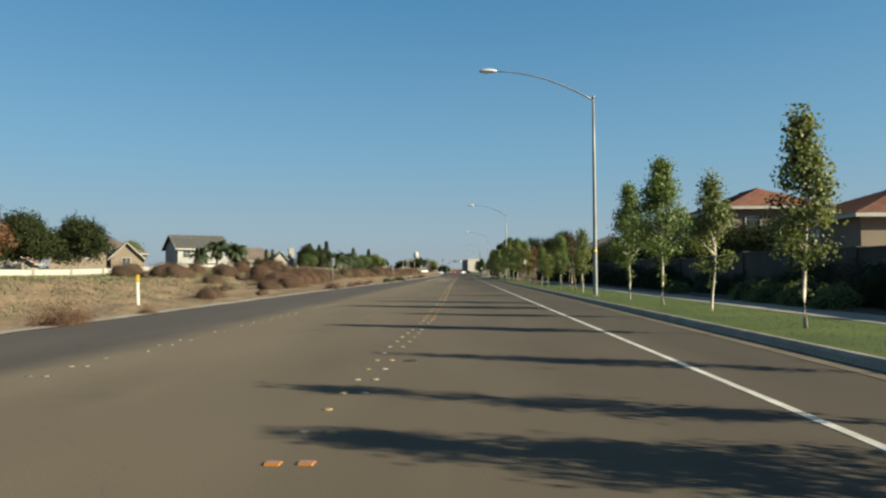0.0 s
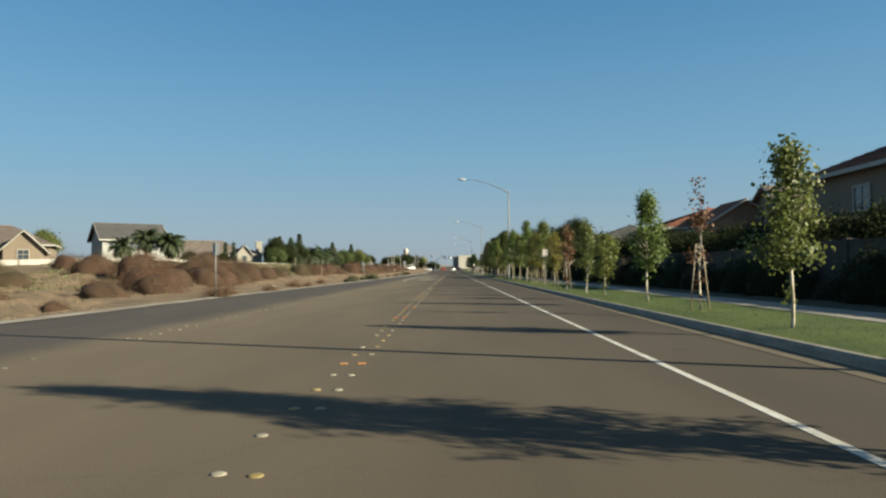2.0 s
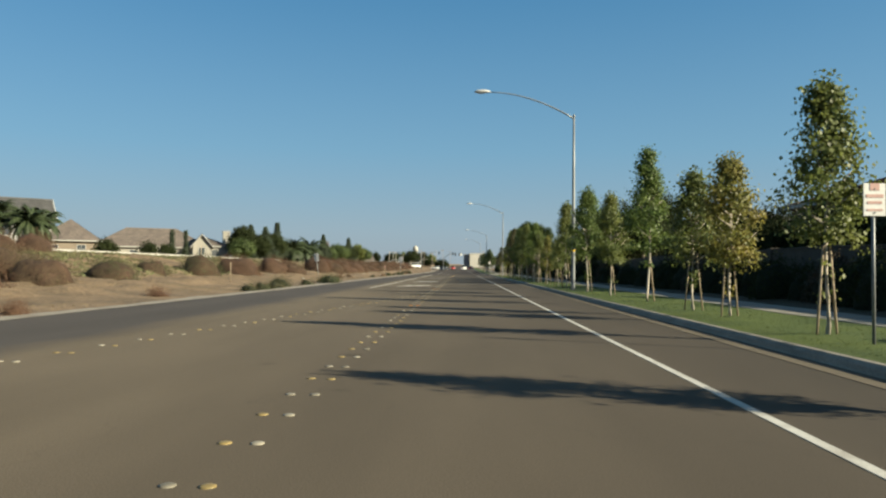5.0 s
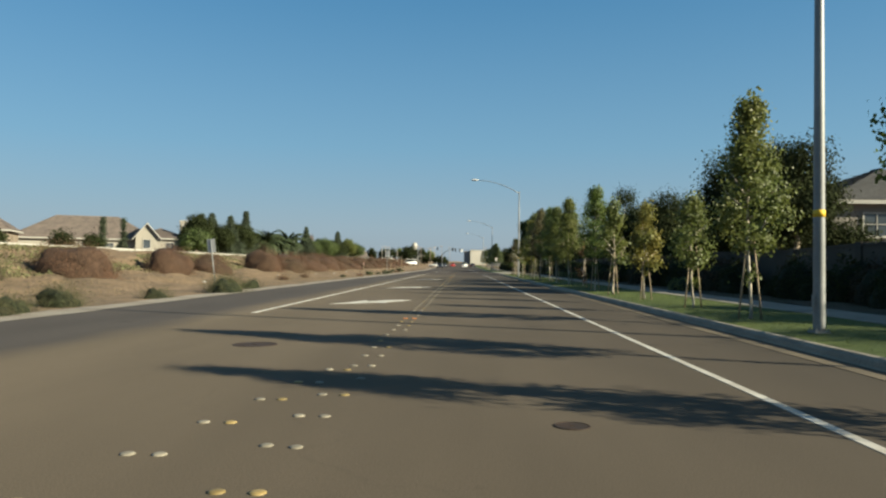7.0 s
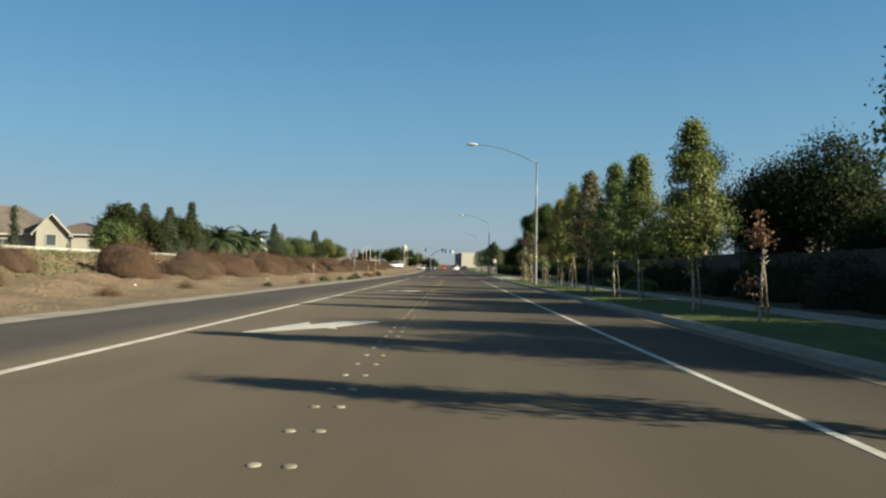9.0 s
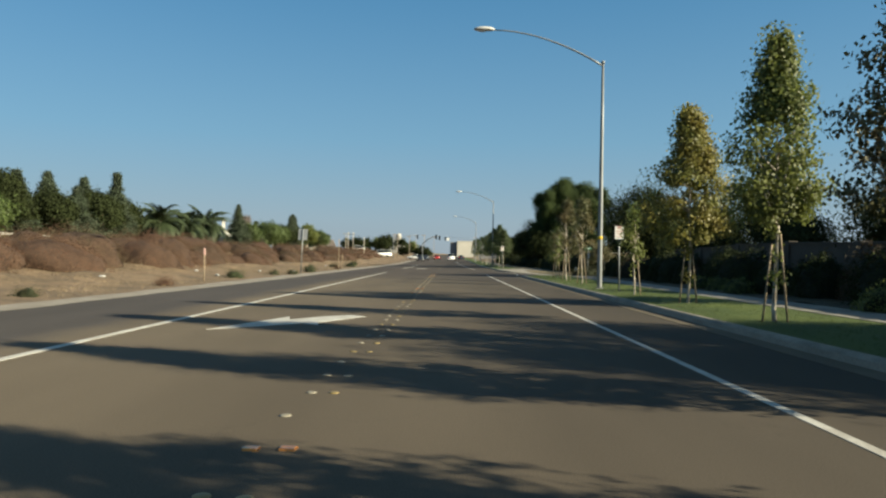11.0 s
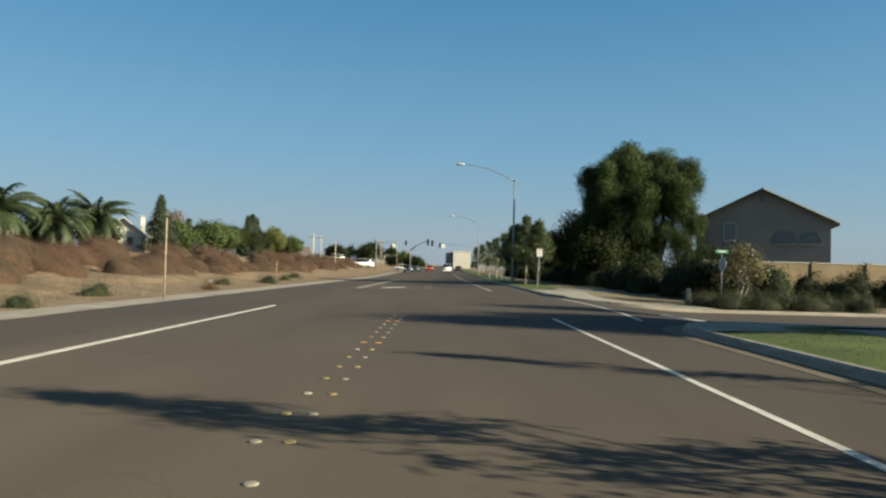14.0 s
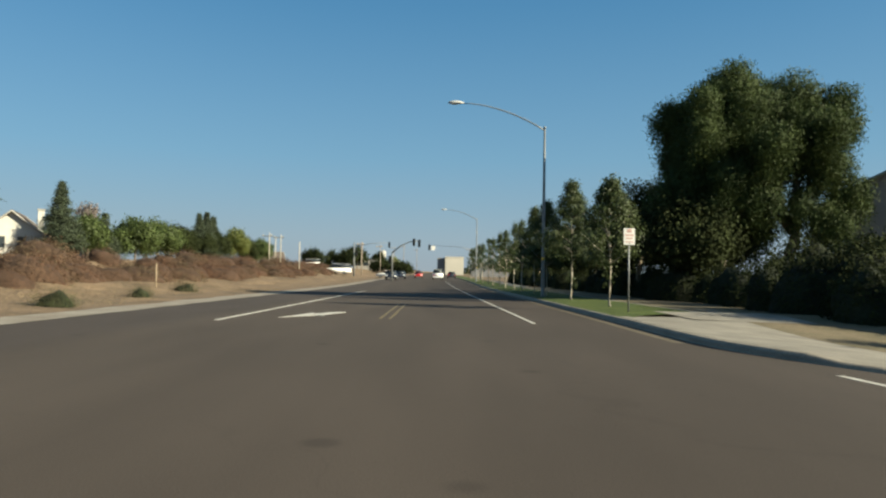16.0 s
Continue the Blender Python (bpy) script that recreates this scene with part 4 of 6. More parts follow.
for y, x, s in ((60, -23, 0.8), (65, -26, 0.9), (71, -22.5, 0.75), (76, -24.5, 0.9), (82, -22, 0.7), (87, -26, 0.9), (93, -23, 0.7), (99, -25, 0.85), (106, -27, 0.8), (66, -30, 0.9), (80, -29, 0.8)):
    BUSHES.append((x, y, s))
y = 177.5
while y < 330:
    BUSHES.append((-17.0 + rnd.uniform(-1.2, 1.4) - (0.03 * max(0, y - 230)), y, rnd.uniform(0.52, 0.78)))
    if rnd.random() < 0.6:
        BUSHES.append((-19.5 + rnd.uniform(-1.4, 1.0) - (0.03 * max(0, y - 230)), y + rnd.uniform(-1, 1), rnd.uniform(0.6, 0.8)))
    y += rnd.uniform(1.6, 2.6)
BUSHES += [(-15.2, 71.2, 0.75), (-14.9, 76.6, 0.8), (-16.4, 79.2, 1.0), (-17.6, 83.0, 0.8), (-16.0, 88.5, 0.7)]
y = 156.0
while y < 177:
    BUSHES.append((-17.8 + rnd.uniform(-0.8, 0.6), y, rnd.uniform(0.7, 0.9)))
    y += 2.5
for i, (x, y, s) in enumerate(BUSHES):
    s *= 1.08
    green = i in (2, 14, 15, 16)
    k = i % 5
    olive = not green and (i % 3 == 1 or y < 56)
    near = y < 218
    far = y > 150
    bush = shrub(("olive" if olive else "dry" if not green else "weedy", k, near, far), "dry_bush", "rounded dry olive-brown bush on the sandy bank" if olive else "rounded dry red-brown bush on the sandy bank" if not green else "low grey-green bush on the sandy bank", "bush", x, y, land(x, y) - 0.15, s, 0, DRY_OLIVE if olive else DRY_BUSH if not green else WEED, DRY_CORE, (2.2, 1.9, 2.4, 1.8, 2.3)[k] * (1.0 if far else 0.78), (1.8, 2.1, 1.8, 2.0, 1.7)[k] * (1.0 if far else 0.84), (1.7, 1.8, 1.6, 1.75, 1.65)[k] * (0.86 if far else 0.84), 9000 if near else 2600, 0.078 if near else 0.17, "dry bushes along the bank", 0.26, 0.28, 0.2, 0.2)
    # the bush drapes down the slope towards the road
    bush.matrix_basis = pose(x, y, land(x, y) - 0.15, rnd.uniform(-4, 4), rnd.uniform(14, 25), rnd.uniform(-30, 30)) @ Matrix.Diagonal((s, s, s, 1))
# weeds and tufts on the shoulder
for i, (x, y, s) in enumerate(((-9.3, 18.4, 0.7), (-9.5, 19.3, 0.5), (-9.4, 23.4, 0.35), (-9.6, 56.5, 0.8), (-10.3, 75, 0.6), (-9.8, 77, 0.45), (-9.85, 100.6, 0.6), (-9.5, 94.5, 0.5), (-9.4, 96.5, 0.55), (-9.5, 99.5, 0.45), (-10.16, 103.1, 0.8), (-9.65, 107.9, 0.5), (-9.1, 113.2, 0.9), (-9.7, 115.0, 0.85), (-9.7, 118.5, 0.6), (-11.8, 133, 0.5), (-12.2, 141.5, 0.5), (-10.6, 150, 0.35), (-10.2, 158, 0.45), (-10.5, 167.8, 0.6), (-10.4, 175.5, 0.4), (-9.7, 177.6, 0.45), (-9.9, 184, 0.5), (-11, 190, 0.6), (-10.2, 199, 0.5), (-11.5, 205, 0.6), (-10.8, 212, 0.7), (-11.5, 220, 0.6), (-12.5, 228, 0.7), (-10.4, 60.5, 0.5), (-9.6, 65.5, 0.5), (-10.7, 87, 0.5))):
    dry = i in (0, 1, 2, 3, 4, 5, 15, 16, 18, 24, 29, 30, 31)
    k = i % 3
    shrub(("tuft_dry" if dry else "tuft", k), "weed_tuft", "low dry weed tuft at the road's edge" if dry else "dark green weed clump at the road's edge", "weed", x, y, land(x, y) - 0.03, s, rnd.uniform(0, 360), DRY_BUSH if dry else WEED, DRY_CORE if dry else SHADE_CORE, 0.7, 0.85, 0.66, 6000, 0.10, "weeds on the shoulder", 0.55, 0.11, -1.4, 0.6, 0.55 if dry else 0.8)

# dry grass over the bank, for nobody to count
rng = np.random.default_rng(11)
n = 60000
px, py = -9.6 - rng.gamma(1.6, 3.2, n), rng.uniform(0, 250, n)
keep = np.array([noise.noise((a * 0.22, b * 0.16, 9.0)) > -0.02 for a, b in zip(px, py)])
px, py = px[keep], py[keep]
pz = np.array([land(a, b) + 0.03 for a, b in zip(px, py)])
tagged(new("dry_grass", leaves("dry_grass", np.stack([px, py, pz], 1), 0.09, rng, STRAW, 0.14, -0.8, 0.0, 3)), "dry straw and stubble scattered over the bank", "dry grass", "", "stuff")
# sparse green growth on the upper slope
n = 64000
px, py = rng.uniform(-36, -17, n), np.where(rng.uniform(size=n) < 0.5, rng.uniform(94, 150, n), rng.uniform(25, 180, n))
keep = np.array([noise.noise((a * 0.12, b * 0.07, 2.0)) > -0.14 - 0.25 * smooth_step(96, 106, b) * (1 - smooth_step(125, 150, b)) for a, b in zip(px, py)])
px, py = px[keep], py[keep]
pz = np.array([land(a, b) + 0.04 for a, b in zip(px, py)])
tagged(new("slope_grass", leaves("slope_grass", np.stack([px, py, pz], 1), 0.22, rng, SLOPE_GREEN, 0.3, -1.0, 0.0, 3)), "sparse grey-green growth on the upper slope", "grass", "", "stuff")
# lawn blades
n = 42000
py = rng.uniform(4, 186, n)
px = rng.uniform(5.55, 8.4, n)
keep = np.array([a > apron_x(b) + 0.07 and b < 181.6 for a, b in zip(px, py)])
px, py = px[keep], py[keep]
pz = np.array([verge_z(a, b) + 0.012 for a, b in zip(px, py)])
tagged(new("grass", leaves("grass", np.stack([px, py, pz], 1), 0.05, rng, BLADE, 0.16, -1.2, 0.0, 3)), "short green grass blades on the lawn verge", "grass", "", "stuff")


# ---- shrubs behind the footpath ----
rnd = random.Random(9)
y = -4.0
i = 0
while y < 182:
    low = 30 < y < 40 or rnd.random() < 0.15
    k = i % 5
    s = rnd.uniform(0.7, 1.02) * (0.62 if low else 1.0)
    red = i % 7 == 3
    shrub(("hedge_red" if red else "hedge", k), "hedge_shrub", "dark reddish clipped shrub beside the footpath" if red else "dark dense green shrub beside the footpath", "shrub", 11.85 + rnd.uniform(-0.25, 0.35), y, verge_z(11.8, y), s * 0.74, rnd.uniform(0, 360), LEAF_RUSSET if red else LEAF_DARK, SHADE_CORE, (1.15, 1.05, 1.2, 1.0, 1.1)[k], (1.5, 1.7, 1.4, 1.8, 1.6)[k], (2.0, 2.2, 1.8, 2.1, 2.3)[k], 3600, 0.13, "shrubs behind the footpath", 0.3, 0.5)
    y += rnd.uniform(1.35, 2.0)
    i += 1
for x, y, s in ((10.6, 21.5, 0.5), (10.7, 23.5, 0.55), (10.6, 25.6, 0.5), (10.7, 27.6, 0.5), (10.6, 36, 0.4), (10.6, 118, 0.45), (10.6, 146, 0.45), (10.6, 148, 0.5), (10.7, 157.2, 0.38), (10.8, 159.2, 0.42), (10.7, 161.0, 0.36)):
    shrub(("low_green", int(x * 10) % 3), "low_shrub", "low bright green shrub at the footpath's edge", "shrub", x, y, verge_z(x, y), s, rnd.uniform(0, 360), LEAF_OLIVE, SHADE_CORE, 1.3, 1.6, 1.25, 3000, 0.12, "low shrubs at the footpath", 0.3, 0.5)
# hedge beyond the side street
y = 209.5
while y < 300:
    k = i % 5
    shrub(("hedge", k), "hedge_shrub", "dark dense green shrub beyond the street corner", "shrub", 12.2 + rnd.uniform(-0.4, 0.6), y, verge_z(12, y), rnd.uniform(0.6, 0.85), rnd.uniform(0, 360), LEAF_DARK, SHADE_CORE, 1.1, 1.6, 2.0, 3600, 0.13, "shrubs behind the footpath", 0.3, 0.5)
    y += rnd.uniform(1.8, 2.6)
    i += 1
for x, y, s in ((14.5, 207.8, 1.0), (16.2, 206.6, 1.15), (18.2, 206.0, 0.9), (20.2, 205.4, 0.74), (21.4, 204.6, 0.66), (22.6, 205.2, 0.74), (23.7, 204.5, 0.62), (24.6, 204.8, 0.74), (25.8, 204.5, 0.68), (13.2, 211.5, 0.95), (27.0, 204.4, 0.7), (14.6, 217.5, 1.1), (17.2, 216.5, 1.05)):
    shrub(("hedge_olive" if x in (18.2, 24.6) else "hedge", i % 5), "hedge_shrub", "olive-green bush along the side street" if x in (18.2, 24.6) else "dark bush with reddish twigs along the side street", "shrub", x, y, verge_z(x, y) - 0.05, s * 1.12, rnd.uniform(0, 360), LEAF_PEPPER if x in (18.2, 24.6) else LEAF_DARK, SHADE_CORE, 1.1, 1.6, 2.0, 3600, 0.13, "bushes along the side street", 0.3, 0.5)
    i += 1
for x, y, s in ((12.9, 201.4, 0.7), (13.6, 200.4, 0.8), (14.5, 201.2, 0.9), (15.4, 200.3, 0.85), (13.3, 202.5, 0.7), (16.4, 200.9, 0.9), (17.6, 200.4, 0.9), (18.8, 201.0, 0.8), (20.0, 200.5, 0.8)):
    shrub(("tuft", 1), "weed_tuft", "low grey-green ground plant at the street corner", "weed", x, y, verge_z(x, y), s * 1.2, rnd.uniform(0, 360), WEED, SHADE_CORE, 0.75, 0.95, 0.5, 5000, 0.10, "weeds at the street corner", 0.45, 0.1, -1.2, 0.6, 0.6)


# ---- large trees ----
def limb_tree(name, label, x, y, z, lobes, trunks, mat, seed, leaf=0.2, per=34, clumps=22, group="", droop=0.0, aspect=0.45, spread=0.36, bark=BARK):
    """A broad tree: trunks, limbs to each lobe, and lobes made of clumps of leaves with gaps between."""
    rng = np.random.default_rng(seed)
    tree = thing(name, label, "tree", pose(x, y, z), group)
    wood = []
    for tx, ty, r, top in trunks:
        wood.append(tube([(tx, ty, -0.1), (tx * 1.05, ty * 1.05, top * 0.3), (tx * 1.3 + 0.15, ty * 1.2, top * 0.65), (tx * 1.5, ty * 1.5, top)], (r * 1.25, r, r * 0.8, r * 0.5), 9))
        for cx, cy, cz, rad in lobes[:7]:
            mid = Vector(((tx * 1.4 + cx) / 2 + rng.uniform(-.2, .2), (ty * 1.4 + cy) / 2, (top * 0.8 + cz) / 2))
            wood.append(tube([(tx * 1.3, ty * 1.3, top * 0.7), mid, (cx, cy, cz)], (r * 0.45, r * 0.3, r * 0.1), 6))
    part("trunk", (joined(*wood), bark, True), tree)
    pts = []
    for cx, cy, cz, rad in lobes:
        for _ in range(int(clumps * rad * rad)):
            d = rng.normal(size=3)
            d /= np.linalg.norm(d)
            q = rad * rng.uniform(0.35, 1.0) ** 0.6 * (0.85 + 0.35 * noise.noise(Vector(d) * 2 + Vector((cx, cy, cz))))
            c = np.array([cx, cy, cz]) + d * q * np.array([1, 1, 0.85])
            m = int(per * rng.uniform(0.5, 1.5))
            e = rng.normal(size=(m, 3)) * spread
            if droop:
                e[:, 2] = -np.abs(rng.normal(size=m)) * spread * 2.2
                e[:, :2] *= 0.6
            pts.append(np.concatenate([c + e, e / spread * 0.4 + d + np.array([0, 0, 0.3])], 1))
    pts = np.concatenate(pts)
    part("crown", leaves("crown", pts[:, :3], leaf, rng, mat, aspect, droop, 0.0, 3, pts[:, 3:]), tree)
    return tree


q = np.random.default_rng(8)
PEPPER = [(0.0, 0.3, 8.4, 2.5), (-2.2, 0.2, 7.0, 2.1), (2.4, 0.0, 7.6, 2.3), (-0.8, 0.6, 9.6, 2.0), (2.2, 0.4, 9.3, 1.9), (0.3, 0.0, 6.0, 2.1), (3.4, -0.3, 6.0, 1.6), (-2.8, 0.0, 5.2, 1.5)]
for k in range(30):
    a, u = q.uniform(0, math.tau), q.uniform(-0.7, 0.95)
    w = math.sqrt(1 - u * u) * q.uniform(0.78, 1.04)
    PEPPER.append((0.3 + 4.5 * w * math.cos(a), 2.8 * w * math.sin(a), 7.4 + 3.5 * u + 0.3 * math.cos(a), q.uniform(0.7, 1.3)))
limb_tree("pepper_tree", "large weeping pepper tree behind the hedge", 15.8, 225.0, verge_z(17, 224) + 0.1, [(a, b, c + 0.75, r) for a, b, c, r in PEPPER] + [(0.0, -0.8, 5.0, 1.4), (2.2, -0.6, 4.8, 1.3), (-1.8, -0.6, 4.6, 1.3), (-3.2, -0.8, 3.6, 1.2), (3.6, -0.8, 4.0, 1.3), (4.6, -0.6, 5.4, 1.2), (-3.9, -0.4, 5.2, 1.2), (1.0, 1.8, 4.2, 1.3), (-1.0, 1.8, 4.0, 1.3)], ((-1.4, -0.3, 0.26, 4.4), (1.6, 0.0, 0.3, 4.6)), LEAF_PEPPER, 41, 0.16, 64, 72, "", 0.8, 0.3, 0.3, BARK)
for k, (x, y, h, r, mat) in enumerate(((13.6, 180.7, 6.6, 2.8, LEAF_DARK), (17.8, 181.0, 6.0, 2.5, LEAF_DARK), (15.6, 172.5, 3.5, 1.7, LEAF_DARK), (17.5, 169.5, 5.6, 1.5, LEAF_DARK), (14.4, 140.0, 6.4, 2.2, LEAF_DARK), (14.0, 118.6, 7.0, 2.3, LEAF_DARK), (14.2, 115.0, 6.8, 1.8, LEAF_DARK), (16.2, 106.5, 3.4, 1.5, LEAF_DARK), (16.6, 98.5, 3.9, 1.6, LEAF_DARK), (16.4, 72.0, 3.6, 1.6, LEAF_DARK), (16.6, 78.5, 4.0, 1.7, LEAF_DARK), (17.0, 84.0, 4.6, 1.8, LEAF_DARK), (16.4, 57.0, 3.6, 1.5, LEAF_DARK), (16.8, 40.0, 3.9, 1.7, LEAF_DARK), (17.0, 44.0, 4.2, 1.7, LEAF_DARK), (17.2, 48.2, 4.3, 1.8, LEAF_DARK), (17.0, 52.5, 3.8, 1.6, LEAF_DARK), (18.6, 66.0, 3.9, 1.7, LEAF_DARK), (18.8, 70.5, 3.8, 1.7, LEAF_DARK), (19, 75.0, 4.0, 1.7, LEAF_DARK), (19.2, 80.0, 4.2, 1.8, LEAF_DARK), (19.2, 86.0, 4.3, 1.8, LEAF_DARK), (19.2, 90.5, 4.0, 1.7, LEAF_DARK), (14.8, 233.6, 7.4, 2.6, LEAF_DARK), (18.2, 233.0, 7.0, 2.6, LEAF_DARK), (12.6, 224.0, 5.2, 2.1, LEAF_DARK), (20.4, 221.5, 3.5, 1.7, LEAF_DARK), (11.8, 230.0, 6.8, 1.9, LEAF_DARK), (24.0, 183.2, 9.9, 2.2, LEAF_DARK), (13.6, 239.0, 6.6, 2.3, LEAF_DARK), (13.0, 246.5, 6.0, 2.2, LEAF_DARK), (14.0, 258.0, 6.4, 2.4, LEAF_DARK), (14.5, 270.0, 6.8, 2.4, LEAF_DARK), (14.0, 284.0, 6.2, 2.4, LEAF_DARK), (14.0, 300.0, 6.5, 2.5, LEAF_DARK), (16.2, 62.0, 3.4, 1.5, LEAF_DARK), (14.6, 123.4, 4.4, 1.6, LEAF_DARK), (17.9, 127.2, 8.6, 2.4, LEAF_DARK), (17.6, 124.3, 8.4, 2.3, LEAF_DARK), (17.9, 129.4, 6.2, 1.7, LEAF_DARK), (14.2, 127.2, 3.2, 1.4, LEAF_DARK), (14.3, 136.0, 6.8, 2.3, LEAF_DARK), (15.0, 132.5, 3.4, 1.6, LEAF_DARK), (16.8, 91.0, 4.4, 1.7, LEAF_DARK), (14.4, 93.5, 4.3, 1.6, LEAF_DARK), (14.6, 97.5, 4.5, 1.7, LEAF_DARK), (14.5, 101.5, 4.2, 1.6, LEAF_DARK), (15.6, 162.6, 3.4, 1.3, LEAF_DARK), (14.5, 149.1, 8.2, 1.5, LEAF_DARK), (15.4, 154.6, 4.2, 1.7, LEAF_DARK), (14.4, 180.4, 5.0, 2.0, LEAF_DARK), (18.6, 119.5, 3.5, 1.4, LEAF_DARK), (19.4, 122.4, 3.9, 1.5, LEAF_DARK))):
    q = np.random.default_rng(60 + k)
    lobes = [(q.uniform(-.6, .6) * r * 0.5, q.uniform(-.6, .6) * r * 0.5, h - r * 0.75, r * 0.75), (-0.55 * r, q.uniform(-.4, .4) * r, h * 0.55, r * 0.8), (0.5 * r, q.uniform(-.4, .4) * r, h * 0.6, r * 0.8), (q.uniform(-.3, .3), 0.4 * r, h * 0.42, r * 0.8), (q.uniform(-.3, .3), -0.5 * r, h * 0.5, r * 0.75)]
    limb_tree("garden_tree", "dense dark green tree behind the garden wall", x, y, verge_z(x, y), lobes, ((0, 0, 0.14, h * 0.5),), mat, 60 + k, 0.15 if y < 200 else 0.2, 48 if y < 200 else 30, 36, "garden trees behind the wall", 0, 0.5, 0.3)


limb_tree("small_tree", "small olive-brown tree with several pale stems at the corner", 15.4, 203.2, verge_z(15.4, 203.2), ((-0.5, 0, 2.0, 0.75), (0.5, 0.2, 2.2, 0.75), (0, -0.2, 2.6, 0.65), (0.9, 0, 1.6, 0.5), (-0.9, 0.1, 1.6, 0.5)), ((-0.12, 0, 0.05, 1.6), (0.1, 0.1, 0.05, 1.7), (0.2, -0.1, 0.04, 1.5)), LEAF_BROWN, 91, 0.12, 40, 60, "", 0, 0.5, 0.2, BARK_PALE)


# ---- trees beyond the bank ----
def conifer(x, y, h, r, seed, label="dark slender conifer rising over the garden wall"):
    rng = np.random.default_rng(seed)
    z0 = land(x, y)
    tree = thing("conifer", label, "tree", pose(x, y, z0), "trees beyond the bank")
    part("trunk", (tube([(0, 0, -0.1), (0, 0, h * 0.5), (0, 0, h * 0.97)], (0.16, 0.1, 0.02), 7), BARK, True), tree)
    pts = []
    for k in range(int(h * (7 + 11 * r))):
        u = rng.uniform() ** 1.1
        z = 0.08 * h + u * 0.92 * h
        length = r * (1 - u) ** 1.1 * rng.uniform(0.6, 1.15) + 0.06
        a = rng.uniform(0, math.tau)
        m = int(70 + 40 * length)
        t = rng.uniform(0.05, 1, m) ** 0.7
        pts.append(np.stack([np.cos(a) * t * length, np.sin(a) * t * length, z - 0.35 * t * length + 0.4 * t * t * length], 1) + rng.normal(size=(m, 3)) * (0.08 + 0.14 * t[:, None]) * np.array([1, 1, 0.7]))
    part("crown", leaves("crown", np.concatenate(pts), 0.22, rng, NEEDLES, 0.34, 0.3, 0.0, 3), tree)


def palm(x, y, h, seed, size=1.0):
    rng = np.random.default_rng(seed)
    z0 = land(x, y)
    tree = thing("palm_tree", "feathery palm rising over the garden wall", "palm", pose(x, y, z0), "palms beyond the bank")
    part("trunk", (tube([(0, 0, -0.1), (0.1, 0, h * 0.4), (0.05, 0.05, h * 0.42)], (0.2, 0.16, 0.18), 9), BARK_DARK, True), tree)
    for k in range(64):
        a = k * 2.4 + rng.uniform(-.2, .2)
        el = rng.uniform(-0.8, 1.5)
        length = rng.uniform(3.4, 4.5) * size
        bend = rng.uniform(1.3, 2.0)
        pts, side = [], Vector((-math.sin(a), math.cos(a), 0))
        verts, faces = [], []
        p = Vector((0.05, 0.05, h * 0.41))
        for i in range(13):
            t = i / 12
            lean = el - bend * t ** 1.4
            ahead = Vector((math.cos(a) * math.cos(lean), math.sin(a) * math.cos(lean), math.sin(lean)))
            if i:
                p = p + ahead * length / 12
            pts.append(p)
            w = 0.8 * size * math.sin(min(1.0, t * 0.95 + 0.10) * math.pi) ** 0.6 if t < 0.98 else 0.08
            if i > 1:
                for sgn in (-1, 1):
                    for dt in (0.0, 0.2, 0.4, 0.6, 0.8):
                        b = pts[i - 1].lerp(p, dt)
                        tip = b + side * sgn * w * 0.8 + ahead * 0.22 + Vector((0, 0, -w * rng.uniform(0.35, 0.8)))
                        n0 = len(verts)
                        verts += [b, b + ahead * 0.10, tip]
                        faces.append((n0, n0 + 1, n0 + 2))
        stem = tube(pts, [0.035 - 0.0024 * i for i in range(13)], 4)
        tmp = bpy.data.meshes.new("tmp")
        stem.to_mesh(tmp)
        stem.free()
        n0 = len(verts)
        verts += [v.co.copy() for v in tmp.vertices]
        faces += [tuple(n0 + v for v in f.vertices) for f in tmp.polygons]
        bpy.data.meshes.remove(tmp)
        part("frond", mesh_of("frond", verts, faces, PALM), tree)


for k, (x, y, h, r) in enumerate(((-41, 220, 8.6, 2.8), (-40, 268, 8.2, 3.0), (-38.5, 275, 5.4, 2.0), (-40, 313, 8.4, 2.8), (-41, 320, 9.2, 3.0), (-42, 327, 8.8, 3.2), (-42, 214, 7.4, 3.6), (-44, 210, 7.6, 3.6), (-43.5, 203.5, 7.0, 3.4), (-40.2, 209, 5.8, 3.2), (-49, 181.5, 5.0, 0.5), (-49, 187.5, 5.2, 0.5), (-48.5, 195.5, 4.0, 0.45))):
    conifer(x, y, h, r, 200 + k, "narrow dark cypress in front of a house" if r < 0.5 else "dark slender conifer rising over the garden wall")
for k, (x, y, h, s) in enumerate(((-40, 231, 8.2, 1.1), (-40, 240.5, 7.4, 1.05), (-40, 249, 8.8, 1.2), (-42.0, 124.5, 8.4, 0.62), (-38.8, 124.5, 7.0, 0.62), (-39.5, 127.5, 7.2, 0.6), (-43.5, 120.5, 5.2, 0.55))):
    palm(x, y, h, 300 + k, s)
